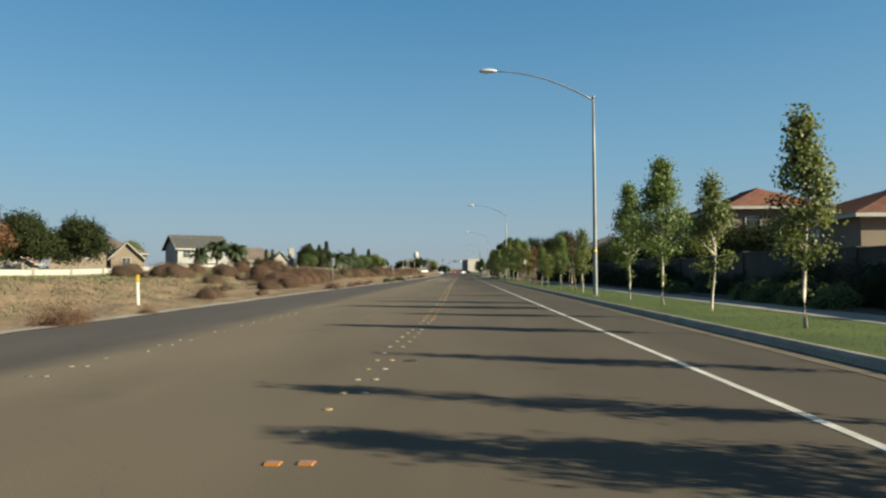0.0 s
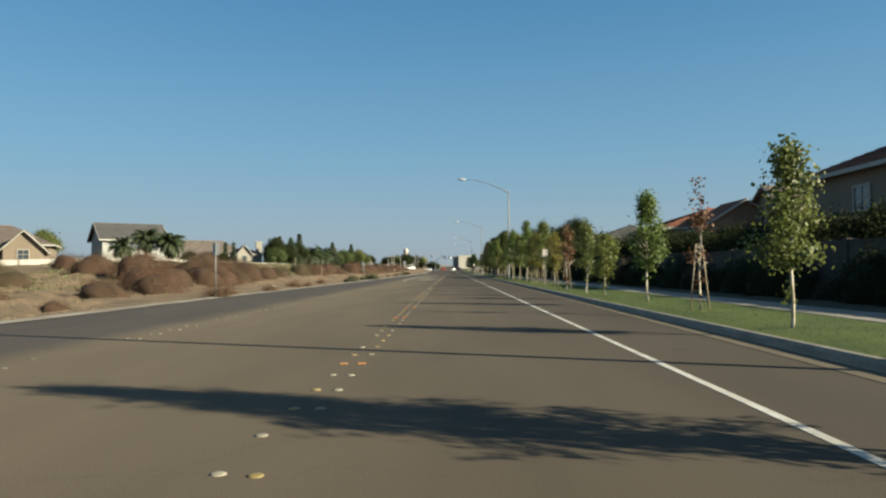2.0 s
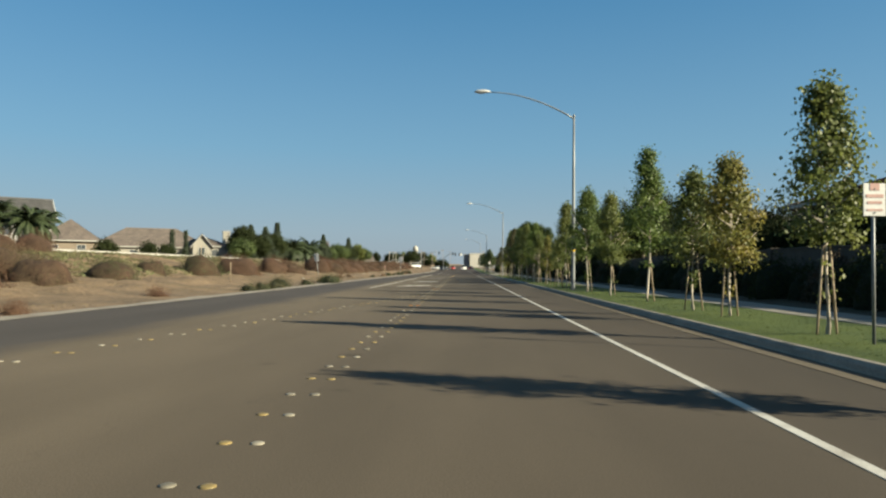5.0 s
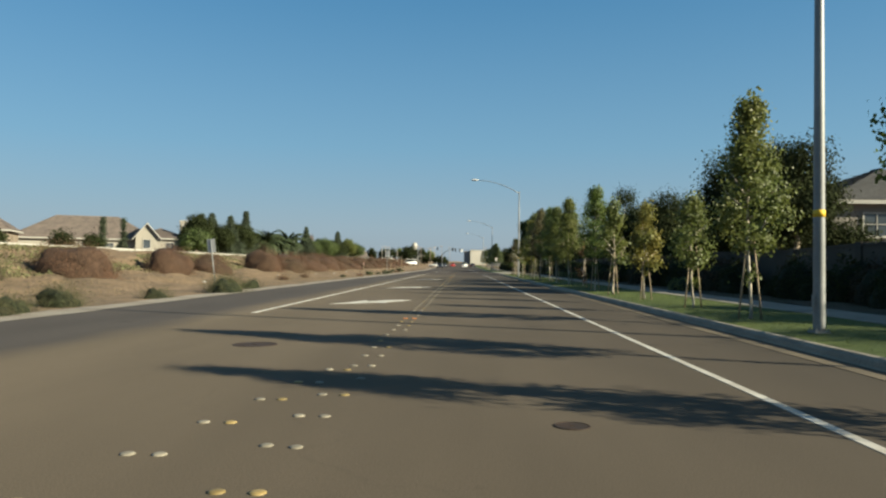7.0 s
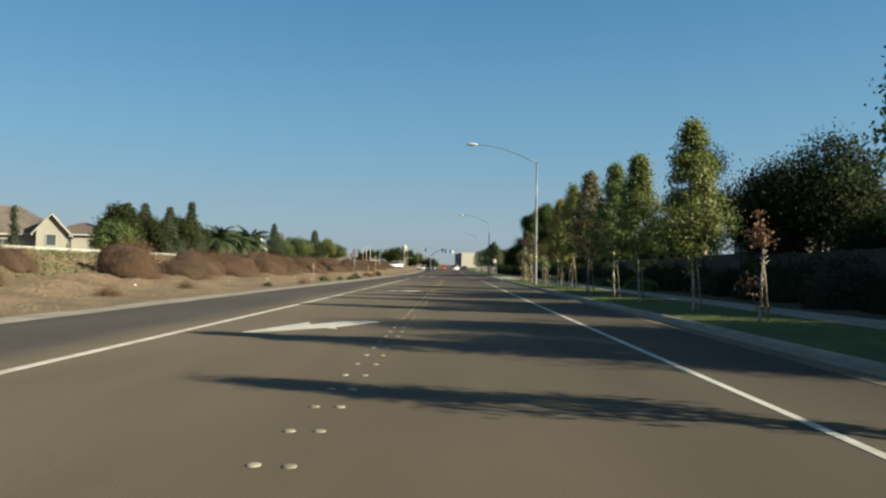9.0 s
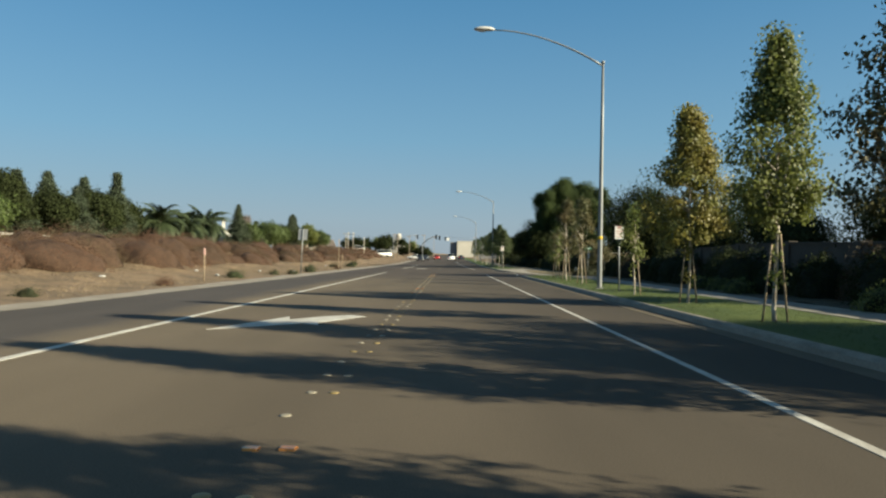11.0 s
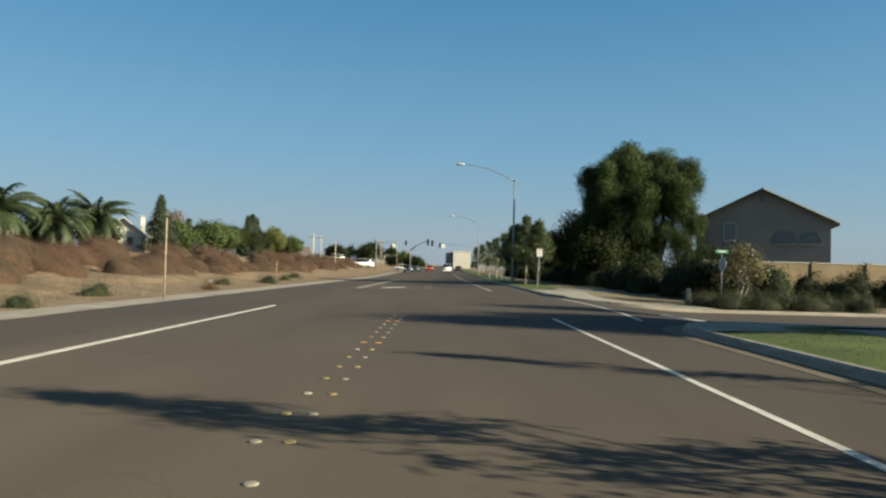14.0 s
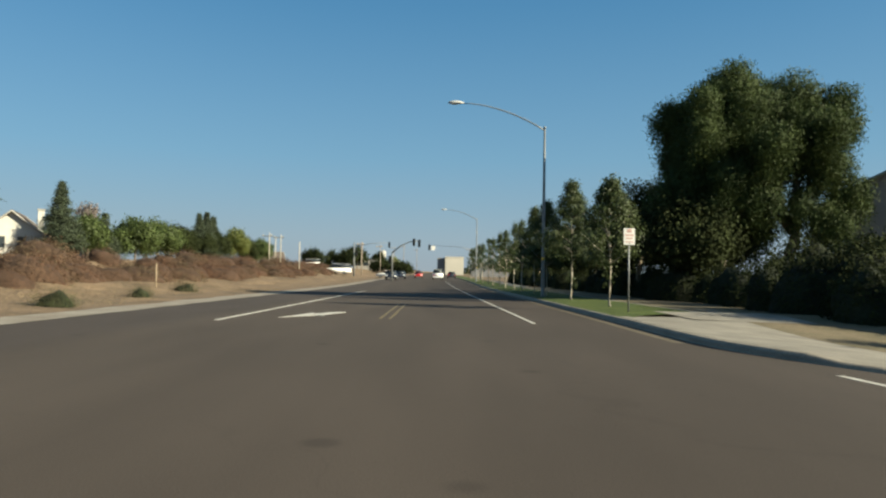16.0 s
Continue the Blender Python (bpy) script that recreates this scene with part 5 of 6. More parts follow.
for k, (x, y, h, r, mat, label) in enumerate(((-42.4, 199, 7.2, 2.5, LEAF_DARK, "dark bushy tree beyond the bank"), (-41.5, 206.0, 5.8, 2.6, LEAF_DARK, "dark bushy tree beyond the bank"), (-41.0, 194.5, 4.5, 2.0, LEAF_LIGHT, "bright green rounded tree beyond the bank"), (-41, 276, 6.9, 1.6, BARE_TWIG, "bare grey-brown tree beyond the bank"), (-39, 285, 6.3, 2.9, LEAF_LIGHT, "broad green tree beyond the bank"), (-40, 295, 6.6, 3.1, LEAF_LIGHT, "broad green tree beyond the bank"), (-40, 304, 6.2, 2.6, LEAF_DARK, "dark bushy tree beyond the bank"), (-40, 335, 7.8, 2.6, LEAF_OLIVE, "tall tree with yellowing leaves beyond the bank"), (-40, 345, 6.0, 2.0, LEAF_DARK, "dark bushy tree beyond the bank"), (-41, 68, 6.4, 2.5, LEAF_DARK, "dark rounded garden tree beyond the wall"), (-41, 78, 6.6, 2.7, LEAF_DARK, "dark rounded garden tree beyond the wall"), (-39, 59, 6.8, 1.8, LEAF_RED, "reddish garden tree beyond the wall"), (-76, 131, 7.4, 2.3, LEAF_DARK, "olive garden tree between houses"), (-60, 131, 5.4, 2.0, LEAF_OLIVE, "olive garden tree between houses"), (-47, 155, 2.6, 1.1, LEAF_DARK, "small garden tree before a house"), (-48, 177, 2.6, 1.0, LEAF_DARK, "small garden tree before a house"), (-41, 252, 4.2, 2.0, LEAF_DARK, "dark bushy tree beyond the bank"), (-40, 212, 6.2, 2.6, LEAF_DARK, "dark bushy tree beyond the bank"), (-47, 168, 2.6, 1.0, LEAF_DARK, "small garden tree before a house"), (-40, 356, 6.5, 2.6, LEAF_LIGHT, "green bushy tree beyond the bank"), (-42, 217, 6.8, 2.8, LEAF_DARK, "dark bushy tree beyond the bank"), (-43, 225, 6.4, 2.8, LEAF_DARK, "dark bushy tree beyond the bank"), (-43, 234, 4.2, 2.2, LEAF_DARK, "dark bushy tree beyond the bank"), (-43, 244, 3.9, 2.2, LEAF_DARK, "dark bushy tree beyond the bank"), (-39, 272, 5.5, 2.0, LEAF_LIGHT, "green bushy tree beyond the bank"), (-40, 314, 6.0, 2.3, LEAF_DARK, "dark bushy tree beyond the bank"), (-41, 326, 6.5, 2.4, LEAF_DARK, "dark bushy tree beyond the bank"))):
    q = np.random.default_rng(400 + k)
    lobes = [(0, 0, h - r * 0.8, r * 0.8), (-0.5 * r, 0.5 * r, h * 0.55, r * 0.8), (0.5 * r, -0.4 * r, h * 0.55, r * 0.8), (0.3 * r, 0.6 * r, h * 0.5, r * 0.75), (-.3 * r, -.6 * r, h * 0.42, r * 0.8)]
    limb_tree("garden_tree", label, x, y, land(x, y), lobes, ((0, 0, 0.15, h * 0.5),), mat, 400 + k, 0.3, 32, 26, "trees beyond the bank", 0, 0.5, 0.34)

# ---- garden walls ----
def garden_wall(name, label, stations, top, mat, cap_mat, thick=0.2, axis_y=True, cap=0.07, group=""):
    """A wall in panels between stations, each with its own coping and a pier."""
    wall = thing(name, label, "garden wall", None, group)
    for (xa, ya), (xb, yb) in zip(stations, stations[1:]):
        za, zb = land(xa, ya) - 0.35, land(xb, yb) - 0.35
        ta, tb = top(xa, ya), top(xb, yb)
        along = Vector((xb - xa, yb - ya))
        n = Vector((along.y, -along.x)).normalized() * thick / 2
        def block(lo_a, lo_b, hi_a, hi_b, half, trim):
            e = along.normalized() * trim
            v = []
            for z0, z1 in ((lo_a, lo_b), (hi_a, hi_b)):
                v += [(xa + e.x - n.x * half, ya + e.y - n.y * half, z0), (xa + e.x + n.x * half, ya + e.y + n.y * half, z0), (xb - e.x + n.x * half, yb - e.y + n.y * half, z1), (xb - e.x - n.x * half, yb - e.y - n.y * half, z1)]
            return v, [(3, 2, 1, 0), (4, 5, 6, 7), (0, 1, 5, 4), (1, 2, 6, 5), (2, 3, 7, 6), (3, 0, 4, 7)]
        v, f = block(za, zb, ta - cap, tb - cap, 1.0, 0.004)
        panel = part("panel", mesh_of("panel", v, f, mat), wall)
        v, f = block(ta - cap, tb - cap, ta, tb, 1.35, 0.0)
        part("coping", mesh_of("coping", v, f, cap_mat), panel, "pale coping")
        part("pier", (box(thick * 1.7, thick * 1.7, ta - za + 0.04, xa, ya, za, 0.01), mat, False), panel)
    return wall


def left_top(x, y):
    return 0.12 + 2.25 * (0.50 + 0.50 * smooth_step(60, 112, y)) + 0.40 - 0.15 * smooth_step(60, 112, y)


garden_wall("garden_wall", "long pale garden wall with white coping above the bank", [(-36.5, y) for y in axis((20, 206, 6.0),)], left_top, WALL_WHITE, TRIM, 0.22, True, 0.5)
garden_wall("garden_wall", "grey block garden wall behind the shrubs", [(13.0, y) for y in axis((-12, 172, 4.6),)], lambda x, y: 1.95 + 0.1 * (int(y / 9.2) % 2), WALL_BLOCK, WALL_BLOCK, 0.2)
garden_wall("garden_wall", "tan block wall with white coping along the side street", [(15.5 + i * 3.2, 208.6) for i in range(9)], lambda x, y: 2.15, STUCCO_YELLOW, TRIM, 0.2)


# ---- houses ----
def tile_plane(e0, e1, r1, r0, verts, faces, size=0.42):
    """Rows of lapped tiles from the eave e0-e1 up to the ridge r0-r1."""
    e0, e1, r0, r1 = map(Vector, (e0, e1, r0, r1))
    nrm = (e1 - e0).cross(r0 - e0)
    if nrm.length < 1e-6:
        nrm = (e1 - e0).cross(r1 - e0)
    nrm.normalize()
    if nrm.z < 0:
        nrm = -nrm
    rows = max(2, round(((r0 + r1) / 2 - (e0 + e1) / 2).length / size))
    for j in range(rows):
        a, b = j / rows, min(1.0, (j + 1.12) / rows)
        p0, p1 = e0.lerp(r0, a), e1.lerp(r1, a)
        q0, q1 = e0.lerp(r0, b), e1.lerp(r1, b)
        n = max(1, round((p1 - p0).length / (size * 0.95)))
        for i in range(n):
            s, t = i / n, (i + 0.97) / n
            k = len(verts)
            verts.extend([p0.lerp(p1, s) + nrm * 0.075, p0.lerp(p1, t) + nrm * 0.075, q0.lerp(q1, t) + nrm * 0.03, q0.lerp(q1, s) + nrm * 0.03])
            faces.append((k, k + 1, k + 2, k + 3))


def house(label, x0, x1, y0, y1, eave, ridge, wall_mat, roof_mat, form="hip", along="y", z0=0.0, windows=(), chimney=None, trim=TRIM, over=0.55, place=None):
    """A two-storey house: walls, tiled roof, eaves boards, windows with frames, sills and panes."""
    h = thing("house", label, "house", pose(place[0], place[1], 0, 0, 0, place[2]) if place else None)
    if form == "gable":
        if along == "y":
            out = ((x0, z0), (x1, z0), (x1, eave), ((x0 + x1) / 2, ridge - 0.12), (x0, eave))
            bm = prism(out, y1 - y0, "y")
            bmesh.ops.translate(bm, verts=bm.verts[:], vec=(0, (y0 + y1) / 2, 0))
        else:
            out = ((y0, z0), (y1, z0), (y1, eave), ((y0 + y1) / 2, ridge - 0.12), (y0, eave))
            bm = prism(out, x1 - x0, "x")
            bmesh.ops.translate(bm, verts=bm.verts[:], vec=((x0 + x1) / 2, 0, 0))
        part("wall", (bm, wall_mat, False), h)
    else:
        part("wall", (box(x1 - x0, y1 - y0, eave - z0, (x0 + x1) / 2, (y0 + y1) / 2, z0), wall_mat, False), h)
    a0, a1, b0, b1 = x0 - over, x1 + over, y0 - over, y1 + over
    half = (a1 - a0) / 2 if along == "y" else (b1 - b0) / 2
    drop = (ridge - eave) / (half - over) * over if form == "gable" else 0.0
    ez = eave - drop
    ins = half if form == "hip" else 0.0
    cx, cy = (a0 + a1) / 2, (b0 + b1) / 2
    if along == "y":
        ins = min(ins, (b1 - b0) / 2 - 0.2)
        r0, r1 = (cx, b0 + ins, ridge), (cx, b1 - ins, ridge)
    else:
        ins = min(ins, (a1 - a0) / 2 - 0.2)
        r0, r1 = (a0 + ins, cy, ridge), (a1 - ins, cy, ridge)
    c = [(a0, b0, ez), (a1, b0, ez), (a1, b1, ez), (a0, b1, ez)]
    if along == "y":
        planes = [(c[0], c[3], r1, r0), (c[1], c[2], r1, r0)]
        ends = [(c[0], c[1], r0, r0), (c[3], c[2], r1, r1)]
    else:
        planes = [(c[0], c[1], r1, r0), (c[3], c[2], r1, r0)]
        ends = [(c[0], c[3], r0, r0), (c[1], c[2], r1, r1)]
    if form == "hip":
        planes += ends
    deck_v, deck_f = [], []
    for p in planes:
        k = len(deck_v)
        deck_v += [*p]
        deck_f.append((k, k + 1, k + 2, k + 3) if p[2] != p[3] else (k, k + 1, k + 2))
    roof = part("roof", mesh_of("roof", deck_v, deck_f, roof_mat), h, "tiled roof")
    tv, tf = [], []
    for p in planes:
        tile_plane(*p, tv, tf)
    tagged(part("tiling", mesh_of("tiling", tv, tf, roof_mat), roof), "", "", "", "stuff")
    part("ridge_cap", (tube([r0, r1], (0.12, 0.12), 6), roof_mat, False), roof)
    if form == "gable":
        for e in ends:
            for p in (e[0], e[1]):
                d = Vector(e[2]) - Vector(p)
                part("barge_board", (tube([p, e[2]], (0.09, 0.09), 4), trim, False), roof)
    for p, q in ((c[0], c[1]), (c[1], c[2]), (c[2], c[3]), (c[3], c[0])):
        if form == "gable" and ((along == "y" and p[0] != q[0]) or (along == "x" and p[1] != q[1])):
            continue
        m = ((p[0] + q[0]) / 2, (p[1] + q[1]) / 2)
        part("fascia", (box(abs(q[0] - p[0]) + 0.06, abs(q[1] - p[1]) + 0.06, 0.22, m[0], m[1], ez - 0.2), trim, False), h)
    if form == "hip":
        part("soffit", (box(a1 - a0 - 0.1, b1 - b0 - 0.1, 0.05, cx, cy, ez - 0.1), trim, False), h)
    for face, pos, wz, ww, wh, *arch in windows:
        win = None
        if face in ("w", "e"):
            px = x0 - 0.02 if face == "w" else x1 + 0.02
            m = pose(px, pos, wz, 0, 0, -90 if face == "w" else 90)
        else:
            m = pose(pos, y0 - 0.02 if face == "s" else y1 + 0.02, wz, 0, 0, 0 if face == "s" else 180)
        out = [(-ww / 2, 0), (ww / 2, 0), (ww / 2, wh)] + ([(ww / 2 * math.cos(t), wh + ww / 2 * math.sin(t)) for t in np.linspace(0.25, math.pi - 0.25, 8)] if arch else []) + [(-ww / 2, wh)]
        big = [(a * 1.0 + math.copysign(0.09, a) if abs(a) > 0.01 else a, b - 0.09 if b == 0 else b + 0.09) for a, b in out]
        bm = bmesh.new()
        ring = []
        for outline, d in ((big, 0.0), (big, -0.07), (out, -0.07), (out, 0.03)):
            ring.append([bm.verts.new((a, d, b)) for a, b in outline])
        for ra, rb in zip(ring, ring[1:]):
            for i in range(len(out)):
                bm.faces.new((ra[i], ra[(i + 1) % len(out)], rb[(i + 1) % len(out)], rb[i]))
        win = part("window", (bm, trim if arch else TRIM, False), h, "", m)
        bm = bmesh.new()
        bm.faces.new([bm.verts.new((a, -0.012, b)) for a, b in out])
        part("pane", (bm, WINDOW_GLASS, False), win)
        if not arch and ww > 1.0:
            part("glazing_bar", (box(0.04, 0.03, wh, 0, -0.03, 0), TRIM, False), win)
            part("glazing_bar", (box(ww, 0.03, 0.04, 0, -0.03, wh * 0.5), TRIM, False), win)
        part("sill", (box(ww + 0.24, 0.14, 0.06, 0, -0.07, -0.14), TRIM, False), win)
    if chimney:
        bx, by, bw, top = chimney
        st = part("chimney", (box(bw, bw * 0.8, top - eave + 1.0, bx, by, eave - 1.0, 0.02), wall_mat, False), h)
        part("chimney_cap", (box(bw + 0.2, bw * 0.8 + 0.2, 0.16, bx, by, top, 0.02), TRIM, False), st)
    return h


# houses behind the shrubs
house("beige stucco house with a red tiled hip roof", 22.0, 34, 41, 53, 4.3, 6.5, STUCCO, TILE_RED, "hip", "y", 0, (("s", 24.5, 2.5, 1.2, 1.2), ("s", 28.5, 2.5, 1.4, 1.2), ("w", 46, 2.5, 1.2, 1.2)))
house("low beige wing with a red tiled hip roof", 20.4, 27.2, 55.4, 66, 6.0, 7.7, STUCCO, TILE_RED, "hip", "y", 0, (("s", 22.0, 4.1, 1.0, 1.1), ("w", 60, 4.0, 1.3, 1.1)))
house("tall taupe stucco house with a brown gabled roof", 27, 38, 82.8, 88, 6.6, 8.0, STUCCO_GREY, TILE_BROWN, "gable", "x", 0, (("s", 29.5, 4.9, 1.3, 1.2), ("s", 33, 4.9, 1.3, 1.2), ("w", 86.3, 5.0, 0.9, 1.1)))
house("beige stucco house with a reddish tiled hip roof", 20.4, 34, 92, 104, 5.0, 7.2, STUCCO, TILE_RED, "hip", "x", 0, (("s", 22.0, 3.3, 1.2, 1.3), ("s", 31, 3.3, 1.2, 1.2), ("w", 97, 3.2, 1.2, 1.2)))
house("beige house wing with a red tiled gable", 22.6, 29.4, 87.8, 92.6, 5.0, 7.1, STUCCO, TILE_RED, "gable", "y", 0, (("s", 26.0, 3.4, 1.4, 1.2),))
house("taupe stucco house with a grey tiled hip roof", 20.6, 33, 124.5, 138, 5.0, 7.6, STUCCO_GREY, TILE_GREY, "hip", "y", 0, (("s", 23, 3.1, 1.4, 1.2), ("s", 28, 3.1, 1.4, 1.2), ("w", 130, 3.1, 1.2, 1.2)))
house("taupe stucco wing with a low grey tiled roof", 20.8, 29, 139, 145.5, 4.2, 5.8, STUCCO_GREY, TILE_GREY, "hip", "x", 0, (("s", 23, 2.6, 1.2, 1.1), ("w", 142, 2.6, 1.2, 1.1)))
house("beige stucco house with a grey tiled gable roof", 23.2, 35, 155, 167, 5.3, 7.4, STUCCO_PALE, TILE_GREY, "gable", "x", 0, (("s", 26, 3.4, 1.2, 1.2), ("s", 31, 3.4, 1.2, 1.2), ("w", 161, 3.3, 1.2, 1.2)))
taupe = house("taupe gabled house with arched windows beyond the side street", 0, 9.8, 0, 13.5, 5.75, 8.2, STUCCO_GREY, TILE_GREY, "gable", "y", 0, (("s", 2.55, 4.15, 0.83, 1.3), ("s", 6.5, 3.95, 1.5, 0.12, 1), ("s", 8.4, 3.95, 1.3, 0.12, 1)), None, TRIM_GREEN, 0.5, (20.9, 225.3, -20))
part("gable_vent", (box(0.4, 0.06, 0.6, 4.9, -0.03, 7.2, 0.01), TRIM_GREEN, False), taupe, "dark gable vent")
# houses beyond the bank, turned to the curve of their street
house("white two-storey house with a grey tiled roof", 0, 9.2, -4.6, 4.6, 6.2, 8.6, STUCCO_WHITE, TILE_GREY, "gable", "x", 1.0, (("s", 1.6, 4.3, 1.3, 1.3), ("s", 4.6, 4.3, 1.5, 1.3), ("s", 7.2, 4.3, 1.3, 1.3), ("s", 2.6, 1.7, 1.8, 1.5), ("s", 6.2, 1.7, 1.8, 1.5), ("e", 0, 4.4, 1.3, 1.3)), None, TRIM, 0.55, (-54.6, 136.0, 36))
house("cream two-storey house with a tan tiled hip roof", -4.5, 15, -5.2, 5.2, 4.7, 8.3, STUCCO_PALE, TILE_BROWN, "hip", "x", 1.2, (("s", 2.2, 2.9, 1.3, 1.1), ("s", 5.5, 2.9, 1.3, 1.1), ("s", 8.6, 2.9, 1.3, 1.1)), None, TRIM, 0.55, (-64.2, 195.0, 24))
house("brown stucco house with a brown tiled hip roof", 0, 9, -4.5, 4.5, 5.2, 8.7, STUCCO, TILE_BROWN, "hip", "x", 1.0, (("s", 2.5, 3.2, 1.2, 1.2), ("s", 6.5, 3.2, 1.2, 1.2)), None, TRIM, 0.5, (-69.5, 177.5, 24))
house("cream gabled house wing with tall windows", 12.4, 15.6, -7.4, -4.6, 5.2, 7.1, STUCCO_PALE, TILE_BROWN, "gable", "y", 1.2, (("s", 14.0, 3.3, 1.0, 1.3),), None, TRIM, 0.45, (-64.2, 195.0, 24))
house("pale house with a tan roof and a broad chimney", 0, 9, -4.5, 4.5, 5.4, 7.3, STUCCO_PALE, TILE_BROWN, "hip", "x", 1.2, (("s", 2.5, 3.4, 1.2, 1.2), ("s", 6, 3.4, 1.2, 1.2)), (8.4, -3.2, 1.5, 8.6), TRIM, 0.55, (-59.3, 213, 24))
house("tan house with a brown tiled hip roof", 0, 13, -5, 5, 4.6, 7.2, STUCCO, TILE_BROWN, "hip", "x", 0.9, (("s", 3, 2.8, 1.4, 1.2), ("s", 9, 2.8, 1.4, 1.2)), None, TRIM, 0.55, (-65.5, 117, 25))
house("tan gabled wing with a pale window", 8, 12.5, -8, -4.4, 4.0, 6.2, STUCCO, TILE_BROWN, "gable", "y", 0.9, (("s", 10.2, 2.6, 1.2, 1.2),), None, TRIM, 0.45, (-65.5, 117, 25))
house("tan two-storey house with a pale gable", 0, 7, -4, 4, 5.0, 7.4, STUCCO, TILE_BROWN, "gable", "y", 0.8, (("s", 2.2, 3.6, 1.0, 1.1), ("s", 4.8, 3.6, 1.0, 1.1)), None, TRIM, 0.5, (-58.5, 103, 25))
house("beige house with a tan tiled roof", 0, 12, -5, 5, 5.8, 7.8, STUCCO, TILE_BROWN, "hip", "x", 0.9, (("s", 3, 3.9, 1.2, 1.2), ("s", 8, 3.9, 1.2, 1.2)), None, TRIM, 0.55, (-80, 142, 28))
house("low cream house with a small gable", 0, 9, -4, 4, 2.8, 5.0, STUCCO_PALE, TILE_RED, "gable", "y", 0.7, (("s", 4.5, 1.5, 1.4, 1.0),), None, TRIM, 0.5, (-60, 84, 25))
house("white gabled house with a tall chimney", 0, 6.0, -4, 5, 5.0, 7.4, STUCCO_BRIGHT, TILE_BROWN, "gable", "y", 0.6, (("s", 2.0, 3.4, 0.8, 1.2), ("s", 4.0, 3.4, 0.8, 1.2)), (5.6, -2.4, 0.6, 7.7), TRIM, 0.5, (-49.8, 271, 22))
house("white gabled house half hidden by trees", 0, 7.5, -4, 5, 4.4, 6.6, STUCCO_BRIGHT, TILE_BROWN, "gable", "y", 1.3, (("s", 3.7, 3.5, 1.1, 1.4),), None, TRIM, 0.5, (-52, 288, 22))
house("white gabled house behind the palms", 0, 7.5, -4, 5, 4.6, 6.8, STUCCO_BRIGHT, TILE_BROWN, "gable", "y", 1.3, (("s", 3.7, 3.5, 1.1, 1.4),), None, TRIM, 0.5, (-57, 247, 22))
house("low house with a red-brown roof beyond the trees", 0, 10, -5, 5, 4.4, 6.8, STUCCO_PALE, TILE_BROWN, "gable", "x", 1.5, (("s", 5, 3.0, 1.2, 1.2),), None, TRIM, 0.5, (-50, 378, 20))


# ---- signs, posts and bollard ----
def post_sign(name, label, x, y, z0, height, w, h, face_mat, toward=1, lean=(0, 0), bars=(), post_r=0.025, wood=False, category="sign", turn=0.0):
    """A post with a plate at its top; toward 1 shows the face to traffic coming along +y, -1 shows the back."""
    s = thing(name, label, category, pose(x, y, z0, lean[0], lean[1], turn))
    part("post", (tube([(0, 0, -0.1), (0, 0, height)], (post_r, post_r * (0.95)), 8), STAKE if wood else STEEL, True), s)
    if w:
        pl = part("plate", (box(w, 0.012, h, 0, -0.035 * toward, height - h * 0.98, 0.004), face_mat if toward > 0 else SIGN_BACK, False), s)
        for k, (bx, bz, bw, bh, m) in enumerate(bars):
            part("lettering", (box(bw, 0.004, bh, bx, -0.044 * toward, height - h * 0.98 + bz), m, False), pl)
        for dz in (0.12, 0.85):
            part("bolt", (tube([(0, -0.05 * toward, height - h * (1 - dz)), (0, -0.03 * toward, height - h * (1 - dz))], (0.012, 0.012), 6), STEEL, False), pl)
    return s


NO_PARK = ((0, 0.36, 0.13, 0.10, SIGN_RED), (0, 0.26, 0.24, 0.045, SIGN_RED), (0, 0.17, 0.20, 0.04, SIGN_RED), (0, 0.07, 0.22, 0.03, SIGN_RED))
post_sign("parking_sign", "white parking sign with red lettering on a slim post", 6.5, 70.7, verge_z(6.5, 70.7), 2.25, 0.31, 0.46, SIGN_WHITE, 1, (0, 0), NO_PARK)
post_sign("parking_sign", "white parking sign with red lettering on a slim post", 6.4, 157.1, verge_z(6.4, 157), 2.3, 0.31, 0.46, SIGN_WHITE, 1, (0, -1), NO_PARK)
post_sign("parking_sign", "white parking sign with red lettering at the street corner", 6.24, 211.2, verge_z(6.3, 211), 2.45, 0.33, 0.48, SIGN_WHITE, 1, (0, 0), NO_PARK)
green = post_sign("street_sign", "green street name sign on a steel post", 13.9, 201.7, verge_z(13.9, 201.7), 2.6, 0, 0, SIGN_GREEN, 1)
blade = part("name_blade", (box(0.72, 0.02, 0.16, 0, 0, 2.60, 0.004), SIGN_GREEN, False), green, "green name blade", pose(0, 0, 0, 0, 0, 18))
part("lettering", (box(0.42, 0.006, 0.032, 0, -0.013, 2.665), SIGN_BACK, False), blade)
octagon = bmesh.new()
bmesh.ops.create_circle(octagon, cap_ends=True, segments=8, radius=0.36, matrix=Matrix.Rotation(radians(22.5), 4, "Z"))
ext = bmesh.ops.extrude_face_region(octagon, geom=octagon.faces[:])
bmesh.ops.translate(octagon, verts=[v for v in ext["geom"] if isinstance(v, bmesh.types.BMVert)], vec=(0, 0, 0.01))
part("stop_plate", (octagon, SIGN_BACK, False), green, "grey back of an octagonal plate", pose(0.04, 0, 2.05, 90, 0, 100))
bol = thing("bollard", "short pale concrete bollard at the street corner", "bollard", pose(13.26, 204.5, verge_z(13.26, 204.5)))
